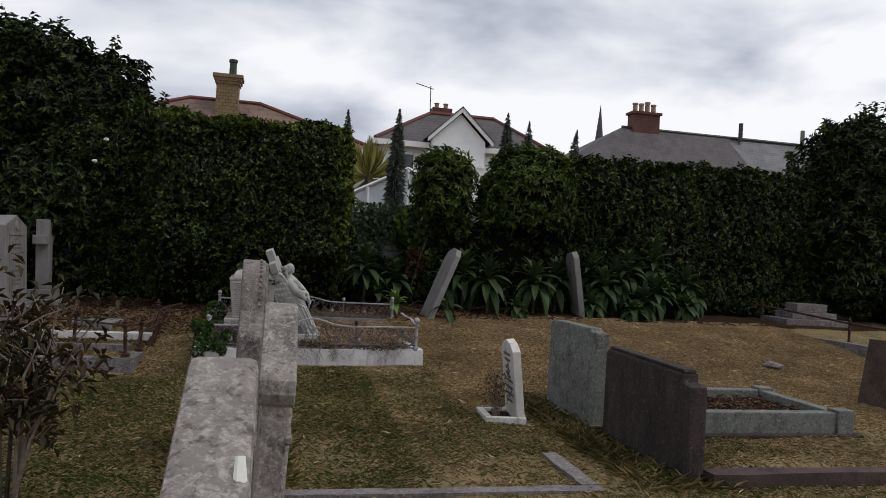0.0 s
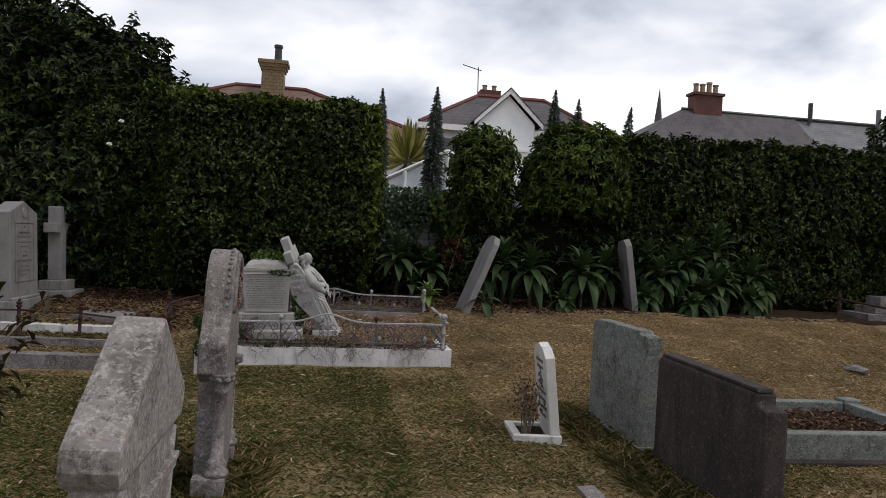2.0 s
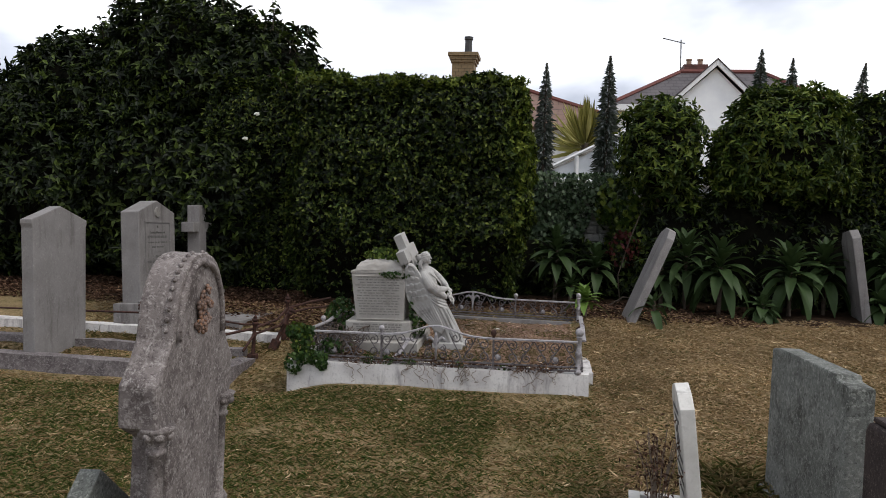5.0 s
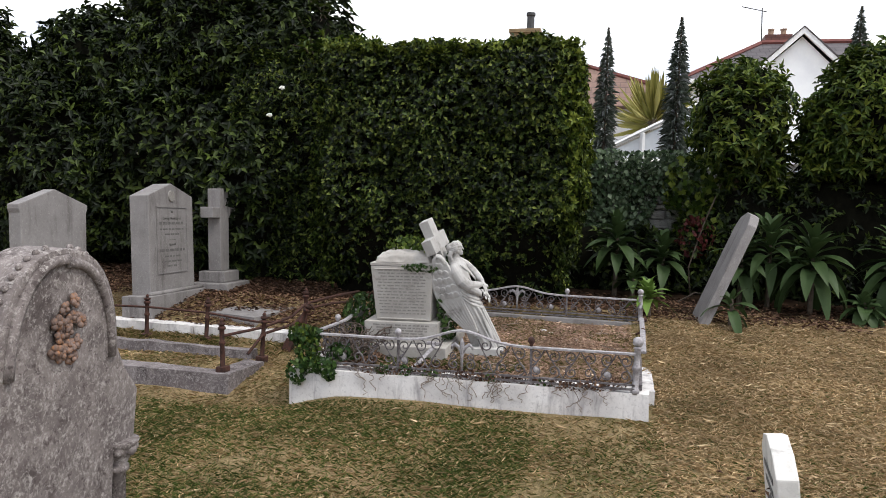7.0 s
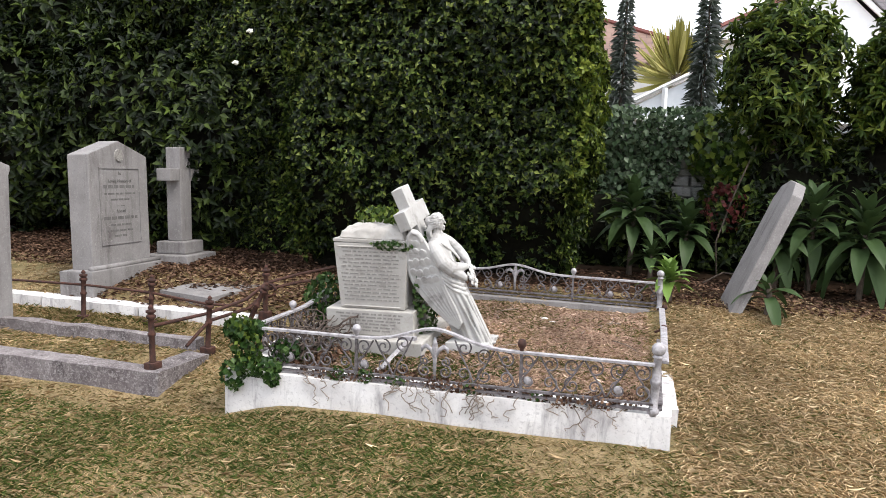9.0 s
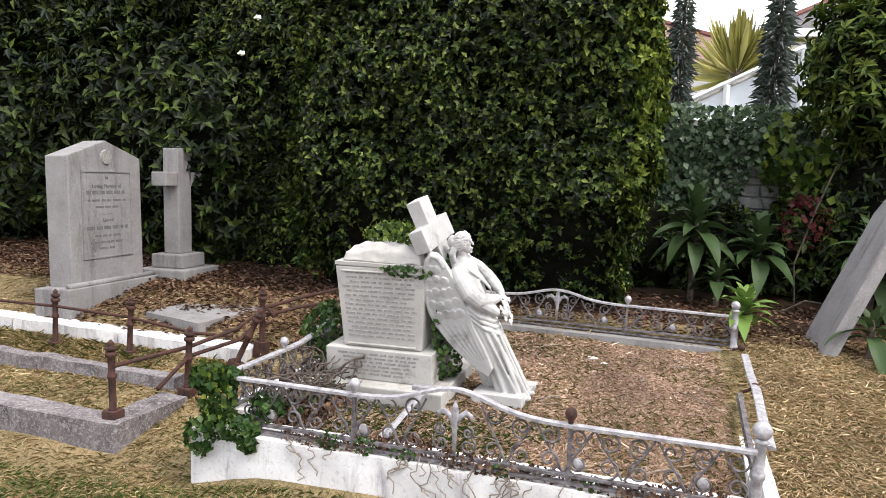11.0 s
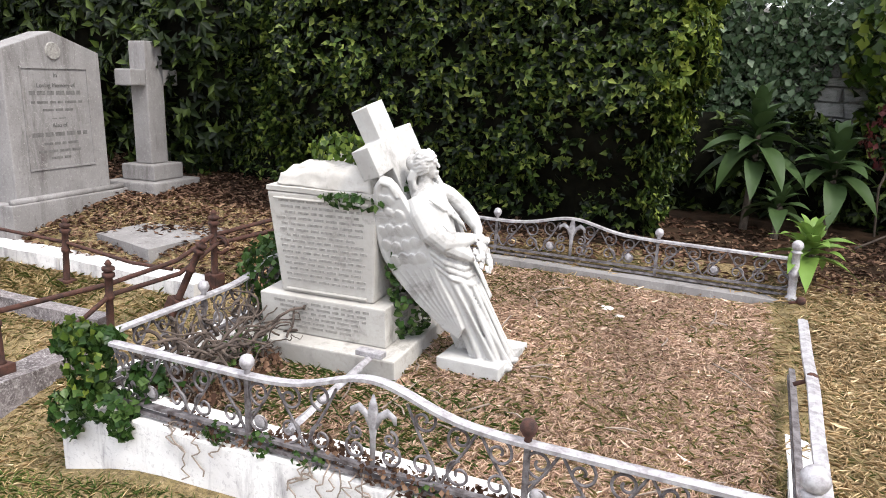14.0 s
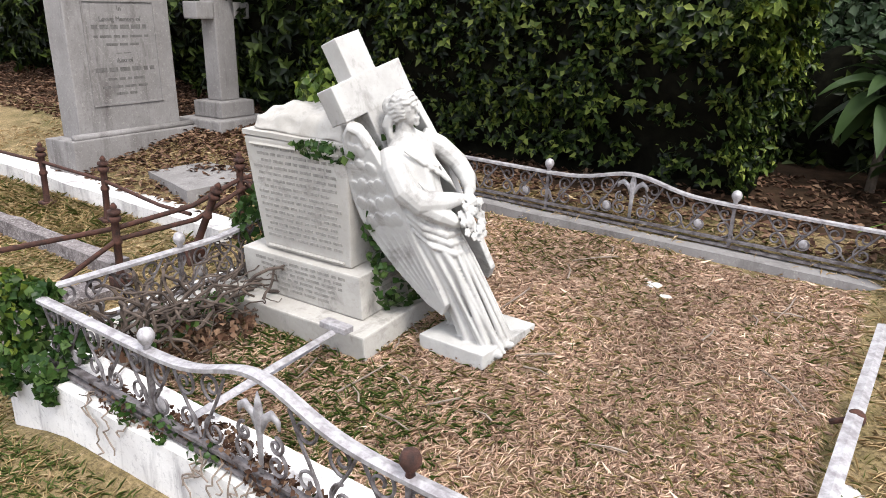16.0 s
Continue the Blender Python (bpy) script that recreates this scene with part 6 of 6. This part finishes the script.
part("chimney", box(20.2, 21.9, 40.2, 41.0, 9.0, 10.7), BRICK_RED, terrace)
part("chimney_course", box(20.1, 22.0, 40.1, 41.1, 10.702, 10.85), BRICK_RED, terrace)
for k in range(4):
    part("chimney_pot", pot(20.45 + 0.4 * k, 40.6, 10.85, 0.17, 0.55 + 0.12 * (k == 2)), CLAY, terrace)
part("vent_pipe", tube([(27.4, 40.2, 9.6), (27.4, 40.2, 10.75)], 0.13, 8), SOOT, terrace)
part("vent_pipe", tube([(31.8, 40.2, 9.6), (31.8, 40.2, 10.7)], 0.13, 8), SLATE_PALE, terrace)
tagged(terrace, "long grey slate-roofed house with red chimney stack", "house", "houses")

bm = solid([(67.3 + 2.6 * math.cos(a), 150 + 2.6 * math.sin(a), 15.0) for a in (math.pi / 4 * k for k in range(8))] + [(67.3, 150, 37.2)], [tuple(range(8))] + [(k, (k + 1) % 8, 8) for k in range(8)])
box_into(bm, 64.9, 69.7, 147.6, 152.4, 0, 15)
tagged(part("church_spire", bm, SLATE), "distant pointed grey church spire", "spire")

green = empty("greenhouse", pose(0, 0, 0))
part("glass_roof", solid([(0.9, 15.2, 2.45), (2.55, 15.2, 3.3), (2.55, 17.6, 3.3), (0.9, 17.6, 2.45), (4.2, 15.2, 2.45), (4.2, 17.6, 2.45)], [(0, 1, 2, 3), (1, 4, 5, 2)]), GLASS_PALE, green)
part("glass_gable", solid([(0.95, 15.24, 0.6), (4.15, 15.24, 0.6), (4.15, 15.24, 2.43), (2.55, 15.24, 3.26), (0.95, 15.24, 2.43)], [(0, 1, 2, 3, 4)]), GLASS_PALE, green)
for k in range(7):
    y = 15.2 + 0.4 * k
    part("glazing_bar", tube([(0.88, y, 2.46), (2.55, y, 3.33)], 0.03, 4), FRAME_WHITE, green)
    part("glazing_bar", tube([(4.22, y, 2.46), (2.55, y, 3.33)], 0.03, 4), FRAME_WHITE, green)
for a, b in (((0.9, 15.19, 2.44), (4.2, 15.19, 2.44)), ((2.55, 15.19, 2.44), (2.55, 15.19, 3.3)), ((1.72, 15.19, 2.44), (1.72, 15.19, 2.87)), ((3.38, 15.19, 2.44), (3.38, 15.19, 2.87)), ((0.95, 15.19, 0.6), (0.95, 15.19, 2.44)), ((1.75, 15.19, 0.6), (1.75, 15.19, 2.44)), ((2.55, 15.19, 0.6), (2.55, 15.19, 2.44)), ((3.35, 15.19, 0.6), (3.35, 15.19, 2.44))):
    part("glazing_bar", tube([a, b], 0.04, 4), FRAME_WHITE, green)
tagged(green, "white-framed greenhouse behind the garden wall", "greenhouse")

# ---- planting bed, tree shade sheet, litter, grass ----
def bed(x0, x1, y0, y1):
    xs, ys = np.arange(x0, x1, 0.1), np.arange(y0, y1, 0.1)
    verts = [(x, y + 0.12 * noise.noise(Vector((x * 1.5, 0, 0))) * (y < y0 + 0.05), ground_z(x, y) + 0.012 + 0.02 * noise.noise(Vector((x * 6, y * 6, 2))) - 0.03 * (y < y0 + 0.05)) for y in ys for x in xs]
    nx = len(xs)
    j, i = np.meshgrid(np.arange(len(ys) - 1), np.arange(nx - 1), indexing="ij")
    a = (j * nx + i).ravel()
    return tagged(mesh_from("soil_and_shade_bed", verts, np.stack([a, a + 1, a + nx + 1, a + nx], 1), SOIL, smooth=True), "dark soil under hedge and plants, laid as shade under the tree", "ground", kind="structure")


bed(-3.9, 11.0, 11.2, 13.4)
# Dark soil sheet laid in place of the black shade under the tree.
bed(-10.0, -3.85, 11.0, 13.4)
def on_ground(x, y, lift=0.0):
    left = np.clip((-0.3 - x) / 1.0, 0, 1)
    left = left * left * (3 - 2 * left)
    z = np.interp(y, *zip(*PROFILE)) * (1 - left) + np.interp(y, *zip(*LEFT_PROFILE)) * left
    z = z + np.interp(x, *zip(*SWELL_X)) * np.interp(y, *zip(*SWELL_Y)) - np.interp(x, *zip(*SUNK_X)) * np.interp(y, *zip(*SUNK_Y))
    bumps = np.array([0.016 * noise.noise((a * 2.1, b * 2.1, 0)) + 0.018 * noise.noise((a * 0.7, b * 0.7, 3)) for a, b in zip(x.tolist(), y.tolist())])
    return np.stack([x, y, z + bumps + lift], 1)


def litter(name, label, n, cx, cy, rx, ry, size, material, lift=0.012):
    x, y = cx + RNG.uniform(-rx, rx, n), cy + RNG.uniform(-ry, ry, n)
    a = RNG.uniform(0, 2 * math.pi, n)
    way = np.stack([np.cos(a), np.sin(a), RNG.normal(0.05, 0.25, n)], 1)
    up = np.stack([RNG.normal(0, 0.35, n), RNG.normal(0, 0.35, n), np.ones(n)], 1)
    v, f = leaf_arrays(on_ground(x, y, lift) + np.array([0, 0, 0.012]) * RNG.uniform(0, 1, (n, 1)), way, up, size * RNG.uniform(0.6, 1.3, n), size * 0.42, 0.1, 0.3)
    return tagged(mesh_from(name, v, f, material), label, "leaf litter", kind="stuff")


litter("leaf_litter", "brown fallen leaves behind the iron fence", 3600, -2.2, 10.75, 1.3, 0.75, 0.06, BROWN_LEAF)
litter("leaf_litter", "brown leaf scraps over the railed plot", 2200, 0.42, 9.7, 1.08, 1.0, 0.021, BROWN_LEAF, 0.012)
litter("leaf_litter", "brown fallen leaves along the hedge foot", 3600, 1.6, 11.6, 2.2, 0.7, 0.06, BROWN_LEAF)
litter("leaf_litter", "brown fallen leaves under the dark tree", 9000, -5.4, 11.55, 2.6, 0.8, 0.06, BROWN_LEAF)
litter("leaf_litter", "brown fallen leaves before the hedge", 3000, -1.9, 11.6, 1.5, 0.45, 0.06, BROWN_LEAF)
litter("leaf_litter", "dry leaves in the grave surround", 900, 3.9, 6.18, 0.95, 0.44, 0.06, BROWN_LEAF, 0.13)


def strands(name, label, n, x0, x1, y0, y1, length, width, flat, material, clump=0.0, lift=0.0, avoid=True):
    """Grass as single bent strands; flat: how far they lie down."""
    x, y = RNG.uniform(x0, x1, n), RNG.uniform(y0, y1, n)
    if clump:
        w = np.array([noise.noise((a * 1.7, b * 1.7, 1.5)) + 0.5 * noise.noise((a * 6, b * 6, 4)) for a, b in zip(x.tolist(), y.tolist())])
        k = w > RNG.uniform(-1, 1, n) * clump
        x, y = x[k], y[k]
    if avoid:
        inside = (x > -0.72) & (x < 1.54) & (y > 8.31) & (y < 10.75)
        walls = ((y > 8.31) & (y < 8.64) & (x > -0.9) & (x < 1.72)) | ((y > 8.55) & (y < 8.79) & (x < -1.45))
        k = ~(inside | walls)
        x, y = x[k], y[k]
    n = len(x)
    a = RNG.uniform(0, 2 * math.pi, n)
    way = np.stack([np.cos(a) * flat, np.sin(a) * flat, RNG.uniform(0.3, 1.0, n) * (1.15 - flat)], 1)
    up = np.stack([-np.cos(a), -np.sin(a), np.full(n, 0.6)], 1) + RNG.normal(0, 0.3, (n, 3))
    v, f = leaf_arrays(on_ground(x, y, lift - 0.004), way, up, length * RNG.uniform(0.5, 1.4, n), width, 0.25, 0.1)
    return tagged(mesh_from(name, v, f, material), label, "grass", kind="stuff")


strands("grass", "short mown half-dry grass", 330000, -4.5, 8.5, 1.2, 9.0, 0.038, 0.0036, 0.55, GRASS_BLADE, 1.6)
strands("grass", "short mown half-dry grass", 190000, -1.6, 4.4, 5.0, 11.0, 0.036, 0.0032, 0.55, GRASS_BLADE, 1.6)
strands("grass", "greener mown grass by the first graves", 190000, -4.2, 1.0, 1.5, 8.3, 0.042, 0.004, 0.5, GREEN_BLADE, 1.0)
strands("grass", "greener patches in the mown grass", 40000, 0.5, 4.0, 2.5, 8.0, 0.04, 0.004, 0.5, GREEN_BLADE, 0.45)
strands("cut_straw", "dry grass clippings lying on the lawn", 110000, -4.0, 8.5, 1.5, 11.2, 0.07, 0.003, 1.1, STRAW, 0.9, 0.018)
strands("cut_straw", "sun-bleached clippings on the open lawn", 190000, 1.75, 8.6, 6.3, 11.6, 0.068, 0.0044, 1.1, STRAW, 1.6, 0.016)
strands("grass", "green tufts in the railed plot", 9000, -0.68, 1.55, 8.62, 10.7, 0.05, 0.004, 0.5, GRASS_BLADE, 0.22, 0.0, False)
strands("grass", "green grass along the front rail", 4000, -0.40, 0.75, 8.62, 9.15, 0.055, 0.004, 0.5, GREEN_BLADE, 0.5, 0.0, False)
strands("grass", "sparse grass tufts in the railed plot", 14000, -0.68, 1.5, 8.66, 10.7, 0.045, 0.0045, 0.6, GRASS_BLADE, 0.5, 0.0, False)
strands("cut_straw", "dry clippings lying in the railed plot", 100000, -0.68, 1.58, 8.66, 10.7, 0.055, 0.0036, 1.1, PINK_STRAW, 1.6, 0.012, False)
strands("grass", "longer grass at the stones' feet", 5000, 2.3, 3.0, 4.2, 7.0, 0.11, 0.006, 0.5, GRASS_BLADE, 0.0)
strands("grass", "longer grass at the stones' feet", 2500, -0.6, 0.15, 4.4, 5.8, 0.10, 0.006, 0.5, GRASS_BLADE, 0.0)
strands("grass", "tufts along the limed kerb", 1800, -4.0, -1.5, 9.42, 9.84, 0.08, 0.005, 0.5, GRASS_BLADE, 0.3)
strands("grass", "thin grass in the fenced plot", 16000, -4.8, -1.65, 8.8, 9.84, 0.045, 0.005, 0.6, GRASS_BLADE, 0.9)
strands("cut_straw", "clippings in the fenced plot", 12000, -4.8, -1.5, 8.8, 11.4, 0.06, 0.004, 1.1, STRAW, 0.7, 0.012)
bits = random.Random(4)
for k in range(26):
    x, y = bits.uniform(-0.1, 1.5), bits.uniform(8.75, 10.6)
    a, ln = bits.uniform(0, 6.28), bits.uniform(0.06, 0.26)
    z0, z1 = ground_z(x, y) + 0.02, ground_z(x + ln * math.cos(a), y + ln * math.sin(a)) + 0.022
    ob = part("fallen_twig", tube([(0, 0, 0), (ln * 0.5 * math.cos(a) + 0.012, ln * 0.5 * math.sin(a), (z1 - z0) / 2 + 0.008), (ln * math.cos(a), ln * math.sin(a), z1 - z0)], [0.004, 0.0035, 0.002], 5), DRY_TWIG)
    ob.matrix_world = pose(x, y, z0)
    tagged(ob, "thin dry twig lying on the clippings", "twig", "fallen twigs")
for k, (x, y, s) in enumerate(((0.80, 10.30, 0.032), (0.88, 10.22, 0.022), (0.74, 10.36, 0.02), (6.6, 8.7, 0.12))):
    bm = bmesh.new()
    bmesh.ops.create_icosphere(bm, subdivisions=2, radius=s)
    for v in bm.verts:
        v.co = Vector((v.co.x * 1.3, v.co.y, v.co.z * 0.35)) + Vector(noise.noise_vector(v.co * 20 + Vector((k, 0, 0)))) * s * 0.3
    ob = part("stone_fragment", bm, WHITE_STONE if k < 3 else KERB_GREY)
    ob.matrix_world = pose(x, y, ground_z(x, y) + s * 0.2, 0, 0, 40 * k)
    tagged(ob, "broken pale stone fragment lying in the grass", "stone", "stone fragments")

# ---- stones of the garden wall in the gap ----
stone_meshes = []
for k in range(8):
    bm = box(-0.5, 0.5, -0.5, 0.5, -0.5, 0.5)
    for v in bm.verts:
        v.co += Vector(noise.noise_vector(v.co * 3 + Vector((k * 7, 0, 0)))) * 0.12
    bmesh.ops.bevel(bm, geom=bm.edges[:], offset=0.07, segments=1, affect="EDGES")
    me = bpy.data.meshes.new("stone")
    bm.to_mesh(me)
    bm.free()
    me.materials.append(WALL_STONE)
    stone_meshes.append(me)
ws = random.Random(8)
z = 0.9
while z < 2.15:
    hgt = ws.uniform(0.06, 0.13)
    x = 0.65
    while x < 3.25:
        ln = ws.uniform(0.14, 0.38)
        ob = new("stone", ws.choice(stone_meshes))
        ob.parent = garden_wall
        ob.matrix_local = Matrix.Translation((x + ln / 2, 13.40 + ws.uniform(-0.02, 0.015), z + hgt / 2)) @ Matrix.Diagonal((ln - 0.012, 0.14, hgt - 0.012, 1))
        x += ln
    z += hgt
